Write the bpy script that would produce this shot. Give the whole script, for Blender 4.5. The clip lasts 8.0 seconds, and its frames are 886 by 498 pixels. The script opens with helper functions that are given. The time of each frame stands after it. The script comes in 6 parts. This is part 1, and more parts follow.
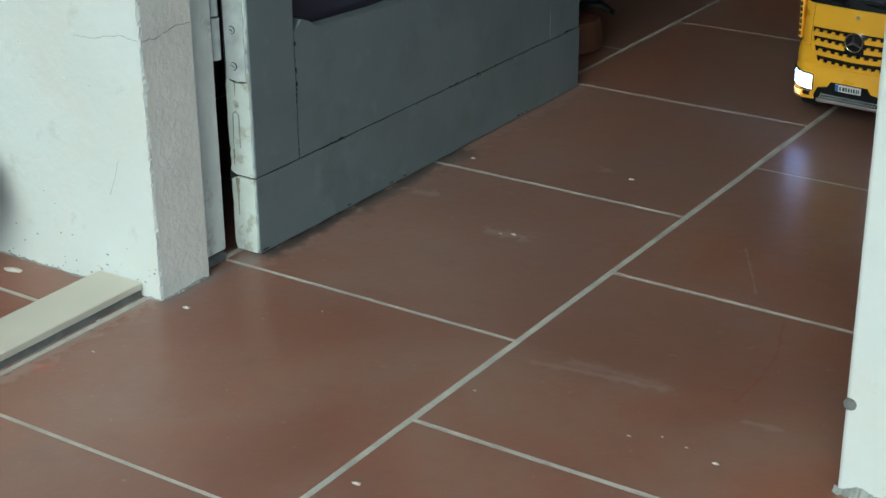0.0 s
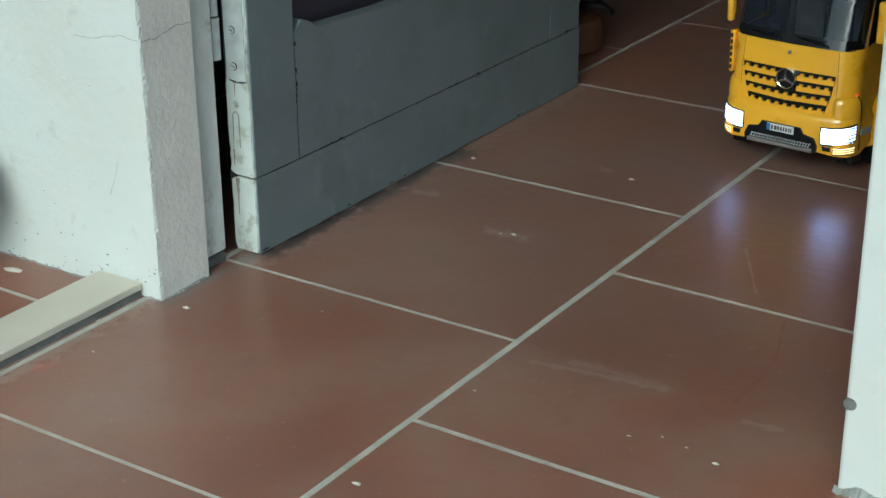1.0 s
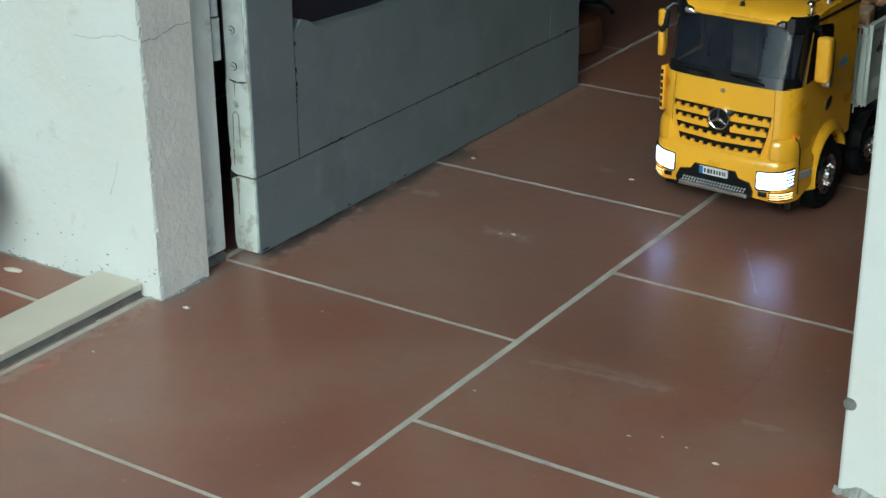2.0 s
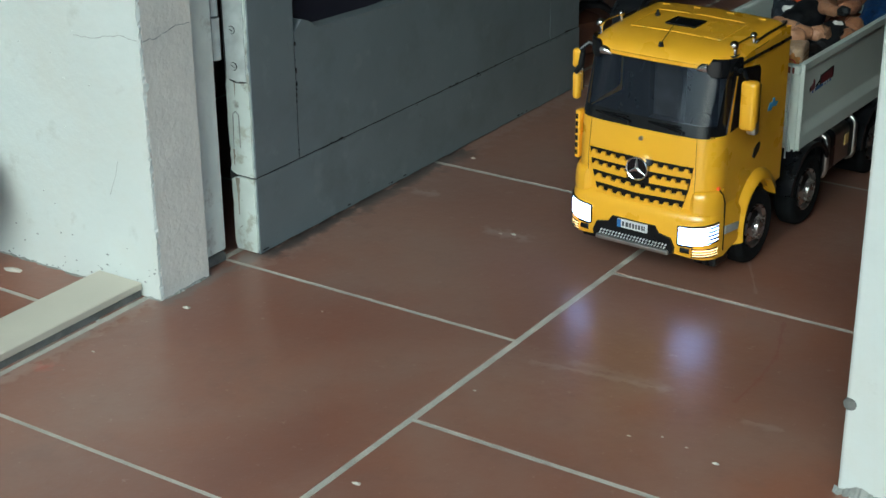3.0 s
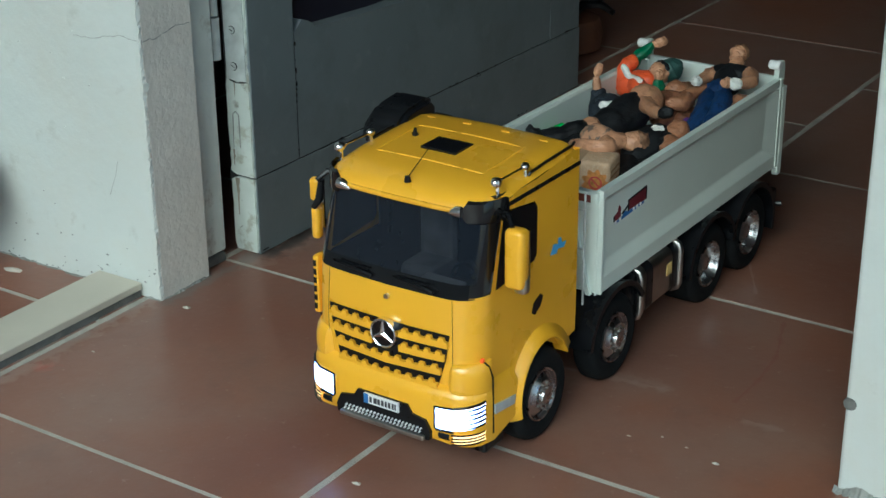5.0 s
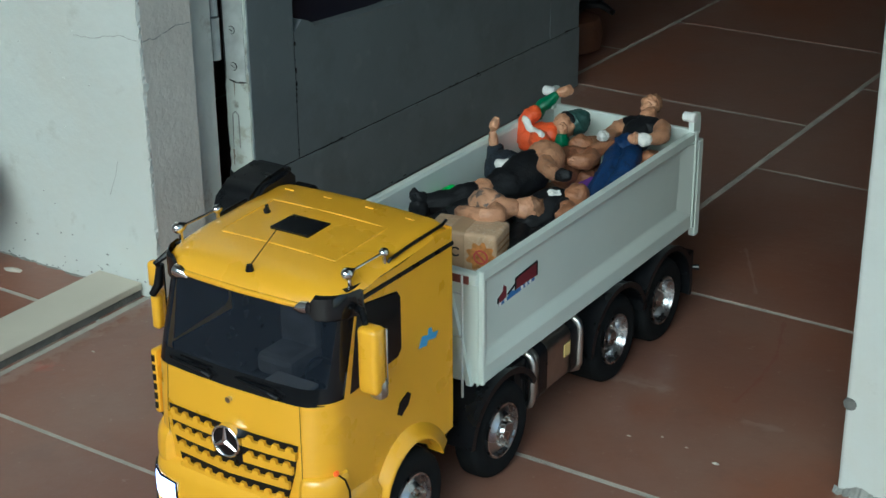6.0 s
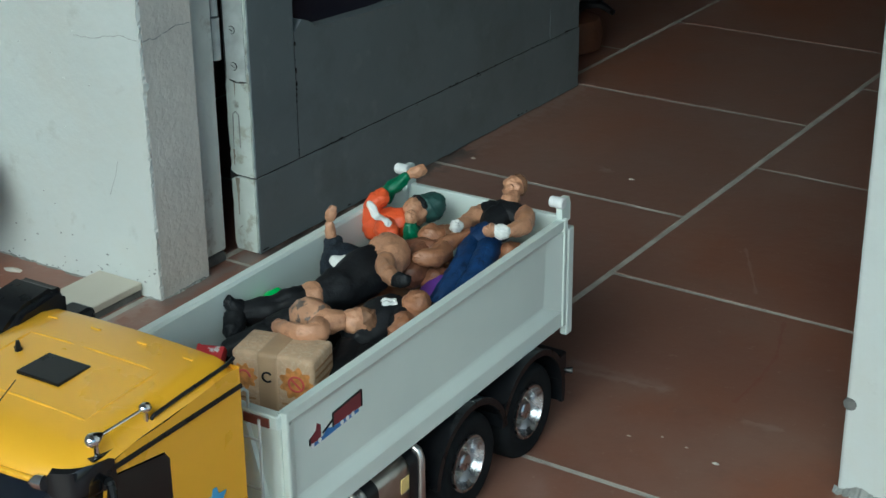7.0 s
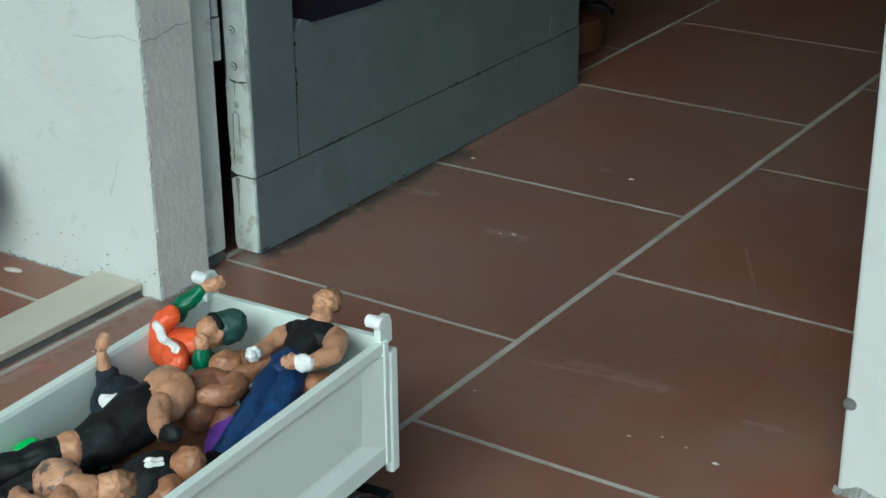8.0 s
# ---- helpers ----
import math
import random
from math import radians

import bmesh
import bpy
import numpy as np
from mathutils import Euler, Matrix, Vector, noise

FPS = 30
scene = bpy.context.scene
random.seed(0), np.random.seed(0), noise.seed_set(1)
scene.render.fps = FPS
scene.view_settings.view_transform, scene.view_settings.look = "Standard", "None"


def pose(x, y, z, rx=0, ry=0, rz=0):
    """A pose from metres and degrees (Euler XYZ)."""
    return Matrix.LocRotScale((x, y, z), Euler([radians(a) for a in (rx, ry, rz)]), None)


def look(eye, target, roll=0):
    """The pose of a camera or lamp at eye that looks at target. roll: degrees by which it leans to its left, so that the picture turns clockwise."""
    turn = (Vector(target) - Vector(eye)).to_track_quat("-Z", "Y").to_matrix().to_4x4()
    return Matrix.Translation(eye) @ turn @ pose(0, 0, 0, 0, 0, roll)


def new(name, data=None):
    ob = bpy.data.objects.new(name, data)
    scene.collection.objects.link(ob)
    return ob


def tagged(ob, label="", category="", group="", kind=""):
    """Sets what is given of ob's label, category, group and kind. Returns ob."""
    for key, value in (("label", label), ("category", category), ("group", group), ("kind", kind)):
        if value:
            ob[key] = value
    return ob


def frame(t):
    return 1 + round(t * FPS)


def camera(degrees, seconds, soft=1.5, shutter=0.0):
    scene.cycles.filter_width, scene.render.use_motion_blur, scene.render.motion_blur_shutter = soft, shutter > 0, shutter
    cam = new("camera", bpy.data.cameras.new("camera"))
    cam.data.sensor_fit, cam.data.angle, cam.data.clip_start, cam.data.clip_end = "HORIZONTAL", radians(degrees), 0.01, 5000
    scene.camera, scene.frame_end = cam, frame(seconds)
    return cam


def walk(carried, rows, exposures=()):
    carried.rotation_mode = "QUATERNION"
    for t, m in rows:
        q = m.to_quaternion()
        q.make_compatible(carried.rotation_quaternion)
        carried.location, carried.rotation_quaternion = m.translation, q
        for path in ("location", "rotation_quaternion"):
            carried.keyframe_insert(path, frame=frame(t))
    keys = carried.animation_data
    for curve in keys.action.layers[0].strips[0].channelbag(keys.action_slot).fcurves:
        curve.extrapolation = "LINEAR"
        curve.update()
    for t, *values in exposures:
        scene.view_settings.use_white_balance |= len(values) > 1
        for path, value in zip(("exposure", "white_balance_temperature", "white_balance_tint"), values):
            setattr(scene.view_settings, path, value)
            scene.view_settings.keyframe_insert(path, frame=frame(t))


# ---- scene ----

# ---------------------------------------------------------------- camera
cam = camera(30.667, 8.0, soft=1.5)
EYE = pose(0.77766, -1.30093, 0.76290, 66.5323, 0.5174, 33.5202)
walk(cam, [(0.0, EYE), (8.0, EYE)],
     exposures=[(0.0, 0.40, 5240, -12), (1.7, 0.40, 5240, -12), (3.5, 0.28, 5190, -12), (5.8, -0.03, 5140, -12), (7.0, -0.03, 5120, -12), (8.0, 0.20, 5120, -12)])

# the truck's way over the floor: seconds, x, y, turn in degrees
WAY = [(0.0, 0.0560, 0.8085, -4.0), (0.5, 0.0464, 0.7063, -4.23), (1.0, 0.0395, 0.6078, -4.10), (1.5, 0.0359, 0.5124, -3.69),
       (2.15, 0.0330, 0.3867, -3.10), (2.8, 0.0300, 0.2557, -2.49), (3.0, 0.0288, 0.2125, -2.21), (3.5, 0.0281, 0.0925, -1.67),
       (4.0, 0.0276, -0.0324, -1.27), (4.5, 0.0274, -0.1557, -0.93), (5.25, 0.0300, -0.3260, -0.45), (6.0, 0.0347, -0.4875, 0.13),
       (6.5, 0.0425, -0.6268, 0.90), (7.0, 0.0517, -0.7664, 1.47), (7.5, 0.0602, -0.9061, 2.08), (8.0, 0.0767, -1.0542, 3.29)]

# ---------------------------------------------------------------- light
world = bpy.data.worlds.new("world")
scene.world = world
world.use_nodes = True
wn = world.node_tree
sky = wn.nodes.new("ShaderNodeTexSky")
sky.sky_type = "NISHITA"
sky.sun_disc = False
SUN_EL, SUN_AZ = 37.0, 166.0
sky.sun_elevation, sky.sun_rotation = radians(SUN_EL), radians(SUN_AZ)
sky.dust_density, sky.air_density, sky.ozone_density = 4.0, 1.0, 1.0
wn.links.new(sky.outputs[0], wn.nodes["Background"].inputs[0])
wn.nodes["Background"].inputs[1].default_value = 0.17
sun = new("sun", bpy.data.lights.new("sun", "SUN"))
sun.data.energy, sun.data.angle, sun.data.color = 1.36, radians(40), (1.0, 0.985, 0.96)
to_sun = Vector((math.sin(radians(SUN_AZ)) * math.cos(radians(SUN_EL)), math.cos(radians(SUN_AZ)) * math.cos(radians(SUN_EL)), math.sin(radians(SUN_EL))))
sun.matrix_world = look(to_sun * 20, (0, 0, 0))


# ---------------------------------------------------------------- materials
def mat(name, color, rough=0.5, metal=0.0, vary=0.15, scale=30.0, bump=0.0, fine=200.0, rand=0.0, coat=0.0, spec=0.5, second=None, rough_vary=0.1, placed=False):
    """A surface with two scales of variation: cloudy tone by noise of that scale, and fine relief."""
    m = bpy.data.materials.new(name)
    m.use_nodes = True
    nt = m.node_tree
    b = nt.nodes["Principled BSDF"]
    tc = nt.nodes.new("ShaderNodeTexCoord")
    big = nt.nodes.new("ShaderNodeTexNoise")
    big.inputs["Scale"].default_value, big.inputs["Detail"].default_value = scale, 6.0
    where = nt.nodes.new("ShaderNodeNewGeometry").outputs["Position"] if placed else tc.outputs["Object"]
    nt.links.new(where, big.inputs["Vector"])
    ramp = nt.nodes.new("ShaderNodeMapRange")
    ramp.inputs[1].default_value, ramp.inputs[2].default_value = 0.3, 0.7
    nt.links.new(big.outputs["Fac"], ramp.inputs[0])
    mix = nt.nodes.new("ShaderNodeMix")
    mix.data_type = "RGBA"
    lo = second if second else tuple(c * (1 - vary) for c in color)
    hi = color if second else tuple(min(1, c * (1 + vary)) for c in color)
    mix.inputs[6].default_value, mix.inputs[7].default_value = (*lo, 1), (*hi, 1)
    nt.links.new(ramp.outputs[0], mix.inputs[0])
    out = mix.outputs[2]
    if rand:
        info = nt.nodes.new("ShaderNodeObjectInfo")
        hsv = nt.nodes.new("ShaderNodeHueSaturation")
        rr = nt.nodes.new("ShaderNodeMapRange")
        rr.inputs[3].default_value, rr.inputs[4].default_value = 1 - rand, 1 + rand
        nt.links.new(info.outputs["Random"], rr.inputs[0])
        nt.links.new(rr.outputs[0], hsv.inputs["Value"])
        nt.links.new(out, hsv.inputs["Color"])
        out = hsv.outputs[0]
    nt.links.new(out, b.inputs["Base Color"])
    fin = nt.nodes.new("ShaderNodeTexNoise")
    fin.inputs["Scale"].default_value, fin.inputs["Detail"].default_value = fine, 4.0
    nt.links.new(where, fin.inputs["Vector"])
    rv = nt.nodes.new("ShaderNodeMapRange")
    rv.inputs[3].default_value, rv.inputs[4].default_value = max(0.02, rough - rough_vary), min(1, rough + rough_vary)
    nt.links.new(big.outputs["Fac"], rv.inputs[0])
    nt.links.new(rv.outputs[0], b.inputs["Roughness"])
    b.inputs["Metallic"].default_value = metal
    b.inputs["Coat Weight"].default_value = coat
    b.inputs["Coat Roughness"].default_value = 0.05
    b.inputs["Specular IOR Level"].default_value = spec
    if bump:
        bp = nt.nodes.new("ShaderNodeBump")
        bp.inputs["Strength"].default_value, bp.inputs["Distance"].default_value = 1.0, bump
        nt.links.new(fin.outputs["Fac"], bp.inputs["Height"])
        nt.links.new(bp.outputs[0], b.inputs["Normal"])
    return m


def glow(name, color, strength):
    m = bpy.data.materials.new(name)
    m.use_nodes = True
    b = m.node_tree.nodes["Principled BSDF"]
    b.inputs["Base Color"].default_value = (*color, 1)
    b.inputs["Emission Color"].default_value = (*color, 1)
    b.inputs["Emission Strength"].default_value = strength
    return m


def add_stains(m, color, scale, amount, lo=0.56, hi=0.68, placed=False):
    """Blotches of another colour over a material, with an outline of their own."""
    nt = m.node_tree
    b = nt.nodes["Principled BSDF"]
    src = b.inputs["Base Color"].links[0].from_socket
    tc = nt.nodes.new("ShaderNodeTexCoord")
    n = nt.nodes.new("ShaderNodeTexNoise")
    n.inputs["Scale"].default_value, n.inputs["Detail"].default_value, n.inputs["Roughness"].default_value = scale, 8.0, 0.65
    nt.links.new(nt.nodes.new("ShaderNodeNewGeometry").outputs["Position"] if placed else tc.outputs["Object"], n.inputs["Vector"])
    r = nt.nodes.new("ShaderNodeMapRange")
    r.inputs[1].default_value, r.inputs[2].default_value, r.inputs[4].default_value = lo, hi, amount
    nt.links.new(n.outputs["Fac"], r.inputs[0])
    mx = nt.nodes.new("ShaderNodeMix")
    mx.data_type = "RGBA"
    mx.inputs[7].default_value = (*color, 1)
    nt.links.new(r.outputs[0], mx.inputs[0])
    nt.links.new(src, mx.inputs[6])
    nt.links.new(mx.outputs[2], b.inputs["Base Color"])
    return m


def add_streak(m, p, q, width, color, amount, broken=60.0):
    """A scuff, smear or toned band from p to q on the floor, ragged along its length."""
    nt = m.node_tree
    b = nt.nodes["Principled BSDF"]
    src = b.inputs["Base Color"].links[0].from_socket
    p, q = Vector((*p, 0)), Vector((*q, 0))
    d = q - p

    def vec(op, x, y):
        nd = nt.nodes.new("ShaderNodeVectorMath")
        nd.operation = op
        for k, v in enumerate((x, y)):
            if isinstance(v, Vector):
                nd.inputs[k].default_value = v
            else:
                nt.links.new(v, nd.inputs[k])
        return nd

    rel = vec("SUBTRACT", nt.nodes.new("ShaderNodeNewGeometry").outputs["Position"], p)
    along = vec("DOT_PRODUCT", rel.outputs[0], d / d.length_squared)
    cl = nt.nodes.new("ShaderNodeClamp")
    nt.links.new(along.outputs["Value"], cl.inputs[0])
    sc = nt.nodes.new("ShaderNodeVectorMath")
    sc.operation = "SCALE"
    sc.inputs[0].default_value = d
    nt.links.new(cl.outputs[0], sc.inputs["Scale"])
    off = vec("DISTANCE", rel.outputs[0], sc.outputs[0])
    n = nt.nodes.new("ShaderNodeTexNoise")
    n.inputs["Scale"].default_value, n.inputs["Detail"].default_value = broken, 6.0
    nt.links.new(rel.outputs[0], n.inputs["Vector"])
    wob = nt.nodes.new("ShaderNodeMapRange")
    wob.inputs[1].default_value, wob.inputs[2].default_value, wob.inputs[3].default_value, wob.inputs[4].default_value = 0.35, 0.65, 0.1 * width, 1.6 * width
    nt.links.new(n.outputs["Fac"], wob.inputs[0])
    div = nt.nodes.new("ShaderNodeMath")
    div.operation = "DIVIDE"
    nt.links.new(off.outputs["Value"], div.inputs[0])
    nt.links.new(wob.outputs[0], div.inputs[1])
    fac = nt.nodes.new("ShaderNodeMapRange")
    fac.inputs[1].default_value, fac.inputs[2].default_value, fac.inputs[3].default_value, fac.inputs[4].default_value = 0.2, 1.2, amount, 0.0
    nt.links.new(div.outputs[0], fac.inputs[0])
    mx = nt.nodes.new("ShaderNodeMix")
    mx.data_type = "RGBA"
    mx.inputs[7].default_value = (*color, 1)
    nt.links.new(fac.outputs[0], mx.inputs[0])
    nt.links.new(src, mx.inputs[6])
    nt.links.new(mx.outputs[2], b.inputs["Base Color"])


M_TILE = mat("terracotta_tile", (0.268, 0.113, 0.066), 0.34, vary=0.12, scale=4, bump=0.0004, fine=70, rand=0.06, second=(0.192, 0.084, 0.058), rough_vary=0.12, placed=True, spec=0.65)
add_stains(M_TILE, (0.275, 0.185, 0.146), 5.0, 0.40, 0.46, 0.70, placed=True)
add_stains(M_TILE, (0.280, 0.195, 0.156), 2.3, 0.42, 0.47, 0.66, placed=True)
add_stains(M_TILE, (0.40, 0.30, 0.25), 140.0, 0.30, 0.63, 0.70, placed=True)
add_stains(M_TILE, (0.16, 0.085, 0.065), 13.0, 0.35, 0.57, 0.68, placed=True)
add_stains(M_TILE, (0.42, 0.33, 0.27), 55.0, 0.35, 0.64, 0.72, placed=True)
add_stains(M_TILE, (0.19, 0.10, 0.075), 30.0, 0.30, 0.54, 0.66, placed=True)
PALE, RUST = (0.46, 0.38, 0.33), (0.20, 0.05, 0.035)
for p, q, w, col, amt in (((0.039, -0.030), (0.180, -0.012), 0.006, PALE, 0.25), ((0.076, -0.007), (0.175, -0.008), 0.010, PALE, 0.16), ((0.271, -0.027), (0.307, -0.026), 0.006, PALE, 0.25),
                          ((0.218, 0.192), (0.2425, 0.114), 0.003, RUST, 0.6), ((0.2425, 0.114), (0.2476, 0.059), 0.003, RUST, 0.6), ((0.2476, 0.059), (0.2465, 0.001), 0.003, RUST, 0.6), ((0.103, 0.353), (0.164, 0.243), 0.002, PALE, 0.3),
                          ((-0.180, 0.240), (-0.137, 0.242), 0.012, PALE, 0.55), ((-0.330, 0.301), (-0.306, 0.304), 0.010, PALE, 0.5), ((-0.162, 0.500), (-0.158, 0.500), 0.010, PALE, 0.5), ((-0.379, -0.309), (-0.372, -0.305), 0.010, (0.36, 0.07, 0.04), 0.6),
                          ((-0.20, 0.28), (-0.10, 0.34), 0.020, (0.22, 0.09, 0.06), 0.45), ((-0.37, 0.02), (-0.37, 0.80), 0.030, PALE, 0.25), ((-0.395, -0.10), (-0.39, -0.42), 0.014, PALE, 0.30)):
    add_streak(M_TILE, p, q, w, col, amt)
# dark band along the door's foot: dirt plus painted contact shade
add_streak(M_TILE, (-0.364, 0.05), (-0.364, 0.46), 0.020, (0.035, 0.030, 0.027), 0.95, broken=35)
add_streak(M_TILE, (-0.376, -0.12), (-0.376, 0.03), 0.014, (0.16, 0.155, 0.145), 0.6, broken=50)
add_streak(M_TILE, (-0.402, -0.14), (-0.402, -0.60), 0.010, (0.30, 0.29, 0.26), 0.5, broken=40)
# broad grey-brown film inside the doorway: dust, with dull haze painted in
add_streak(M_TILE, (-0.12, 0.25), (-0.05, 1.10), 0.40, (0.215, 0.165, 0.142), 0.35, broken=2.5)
M_GROUT = mat("grout", (0.45, 0.43, 0.375), 0.9, vary=0.2, scale=25, bump=0.0012, fine=400)
M_WALL = mat("white_plaster", (0.60, 0.625, 0.60), 0.85, vary=0.05, scale=12, bump=0.0009, fine=80)
add_stains(M_WALL, (0.50, 0.50, 0.46), 40.0, 0.5, 0.66, 0.72)
add_stains(M_WALL, (0.54, 0.52, 0.46), 6.0, 0.55, 0.46, 0.66)
add_stains(M_WALL, (0.30, 0.31, 0.29), 110.0, 0.7, 0.70, 0.74)
add_stains(M_WALL, (0.45, 0.45, 0.41), 22.0, 0.45, 0.62, 0.70)
M_POST = mat("rough_plaster", (0.79, 0.755, 0.69), 0.9, vary=0.10, scale=16, bump=0.0014, fine=140)
add_stains(M_POST, (0.42, 0.38, 0.32), 16.0, 0.5, 0.58, 0.72)
# room surfaces darkened in colour so less light bounces inside
M_ROOM = mat("darkened_room_wall", (0.19, 0.19, 0.185), 0.9, vary=0.08, scale=3, bump=0.0005, fine=100)
# surface of the unseen slabs added outside to block light
M_BLOCKER = mat("blocker_plaster", (0.30, 0.30, 0.29), 0.9, vary=0.08, scale=3, bump=0.0005, fine=100)
# one door paint in two tones: the face darkened as if shaded
M_DOOR = mat("door_paint_shaded", (0.175, 0.200, 0.212), 0.5, vary=0.1, scale=9, bump=0.0003, fine=120)
add_stains(M_DOOR, (0.125, 0.14, 0.14), 8.0, 0.5, 0.50, 0.66)
add_stains(M_DOOR, (0.27, 0.30, 0.30), 24.0, 0.35, 0.58, 0.70)
add_stains(M_DOOR, (0.08, 0.085, 0.085), 75.0, 0.6, 0.68, 0.73)
# the same door paint lightened for the lit, worn hinge edge
M_DOOREDGE = mat("door_paint_lit", (0.56, 0.60, 0.56), 0.6, vary=0.1, scale=20, bump=0.0005, fine=150)
add_stains(M_DOOREDGE, (0.22, 0.20, 0.17), 30.0, 0.8, 0.60, 0.68)
add_stains(M_DOOREDGE, (0.36, 0.35, 0.28), 48.0, 0.75, 0.52, 0.62)
add_stains(M_DOOREDGE, (0.10, 0.09, 0.075), 120.0, 0.8, 0.66, 0.70)
M_FRAME = add_stains(mat("cream_frame_paint", (0.72, 0.75, 0.70), 0.7, vary=0.1, scale=18, bump=0.0008, fine=90), (0.36, 0.33, 0.27), 26.0, 0.6, 0.60, 0.70)
M_DARKWOOD = mat("dark_crack", (0.015, 0.015, 0.015), 0.9)
M_GRIME = mat("brown_grime", (0.27, 0.235, 0.185), 0.9, vary=0.3, scale=60)
M_CRACK = mat("crack_shade", (0.26, 0.26, 0.25), 0.95)
M_SILL = mat("cream_stone", (0.56, 0.52, 0.43), 0.5, vary=0.06, scale=10, bump=0.0002, fine=300)
M_CEMENT = mat("cement", (0.15, 0.15, 0.14), 0.95, vary=0.3, scale=40, bump=0.002, fine=250)
M_MORTAR = mat("mortar", (0.27, 0.27, 0.25), 0.95, vary=0.25, scale=60, bump=0.001, fine=300)
M_FLAKE = mat("paint_flake", (0.56, 0.51, 0.44), 0.8)
M_STEEL = mat("painted_steel", (0.55, 0.58, 0.57), 0.45, metal=0.3, scale=60, bump=0.0003)
M_YELLOW = mat("yellow_paint", (0.87, 0.455, 0.020), 0.28, vary=0.02, scale=20, coat=0.6, rough_vary=0.03)
M_BLACK = mat("black_plastic", (0.007, 0.0075, 0.009), 0.30, spec=0.28, vary=0.2, scale=60, bump=0.0001, fine=900)
M_GLOSSBLACK = mat("gloss_black", (0.008, 0.008, 0.009), 0.12, rough_vary=0.03)
M_RUBBER = mat("rubber", (0.010, 0.011, 0.012), 0.8, spec=0.12, vary=0.2, scale=50, bump=0.0003, fine=700)
M_RIM = mat("rim_metal", (0.52, 0.52, 0.53), 0.28, metal=1.0, vary=0.1, scale=80)
M_CHROME = mat("chrome", (0.85, 0.85, 0.85), 0.18, metal=1.0, vary=0.05, scale=50, rough_vary=0.05)
M_ALU = mat("brushed_metal", (0.55, 0.53, 0.50), 0.32, metal=1.0, vary=0.1, scale=60, fine=600, bump=0.00005)
M_BED = mat("pale_grey_paint", (0.70, 0.76, 0.705), 0.40, vary=0.03, scale=15, rough_vary=0.05)
# body paint again, darkened for the shade inside the dump body
M_BEDIN = mat("pale_grey_shaded", (0.45, 0.52, 0.49), 0.5, vary=0.06, scale=15)
M_GLASS = mat("tinted_glass", (0.016, 0.020, 0.030), 0.06, vary=0.05, rough_vary=0.02)
M_GLASS.node_tree.nodes["Principled BSDF"].inputs["Alpha"].default_value = 0.66
M_GLASS.node_tree.nodes["Principled BSDF"].inputs["Specular IOR Level"].default_value = 0.55
M_GUN = mat("gunmetal", (0.10, 0.10, 0.11), 0.4, metal=0.8)
M_STICKER = mat("pale_blue_print", (0.10, 0.34, 0.62), 0.4)
M_LAMP = glow("headlamp_glow", (0.42, 0.50, 1.0), 7.5)
M_AMBER = glow("amber_glow", (1.0, 0.62, 0.25), 2.2)
M_RED = mat("red_print", (0.15, 0.02, 0.03), 0.4)
M_BLUE = mat("blue_print", (0.05, 0.16, 0.42), 0.4)
M_PANE = mat("dark_pane", (0.020, 0.018, 0.030), 0.35)
M_PLATE = mat("plate_white", (0.75, 0.76, 0.76), 0.4)


# ---------------------------------------------------------------- mesh helpers
def link(name, bm, material, smooth=False):
    me = bpy.data.meshes.new(name)
    bm.normal_update()
    bm.to_mesh(me)
    bm.free()
    for m in (material if isinstance(material, (list, tuple)) else [material]):
        me.materials.append(m)
    if smooth:
        me.shade_smooth()
        me.set_sharp_from_angle(angle=radians(38))
    return new(name, me)


def part(name, bm, material, parent, label="", smooth=False, kind=""):
    ob = link(name, bm, material, smooth)
    ob.parent = parent
    return tagged(ob, label=label, kind=kind)


def thing(name, label, category, group=""):
    return tagged(new(name), label=label, category=category, group=group)


def box(bm, x0, x1, y0, y1, z0, z1, bevel=0.0, seg=2):
    vs = [bm.verts.new(p) for p in ((x0, y0, z0), (x1, y0, z0), (x1, y1, z0), (x0, y1, z0), (x0, y0, z1), (x1, y0, z1), (x1, y1, z1), (x0, y1, z1))]
    fs = [bm.faces.new([vs[i] for i in f]) for f in ((3, 2, 1, 0), (4, 5, 6, 7), (0, 1, 5, 4), (1, 2, 6, 5), (2, 3, 7, 6), (3, 0, 4, 7))]
    if bevel:
        es = list({e for f in fs for e in f.edges})
        bmesh.ops.bevel(bm, geom=es, offset=bevel, segments=seg, profile=0.5, affect="EDGES")
    return bm


def boxed(*a, **k):
    return box(bmesh.new(), *a, **k)


def prism(bm, pts, axis, a, b):
    """A polygon in the other two axes (in xyz order), drawn from a to b along the axis."""
    def at(p, v):
        return {"x": (v, p[0], p[1]), "y": (p[0], v, p[1]), "z": (p[0], p[1], v)}[axis]
    lo, hi = [bm.verts.new(at(p, a)) for p in pts], [bm.verts.new(at(p, b)) for p in pts]
    n = len(pts)
    fs = [bm.faces.new(lo), bm.faces.new(hi[::-1])]
    for i in range(n):
        fs.append(bm.faces.new((lo[i], hi[i], hi[(i + 1) % n], lo[(i + 1) % n])))
    bmesh.ops.recalc_face_normals(bm, faces=fs)
    bmesh.ops.triangulate(bm, faces=fs[:2])
    return bm


def ring(bm, c, u, v, r, n):
    return [bm.verts.new(c + (u * math.cos(2 * math.pi * i / n) + v * math.sin(2 * math.pi * i / n)) * r) for i in range(n)]


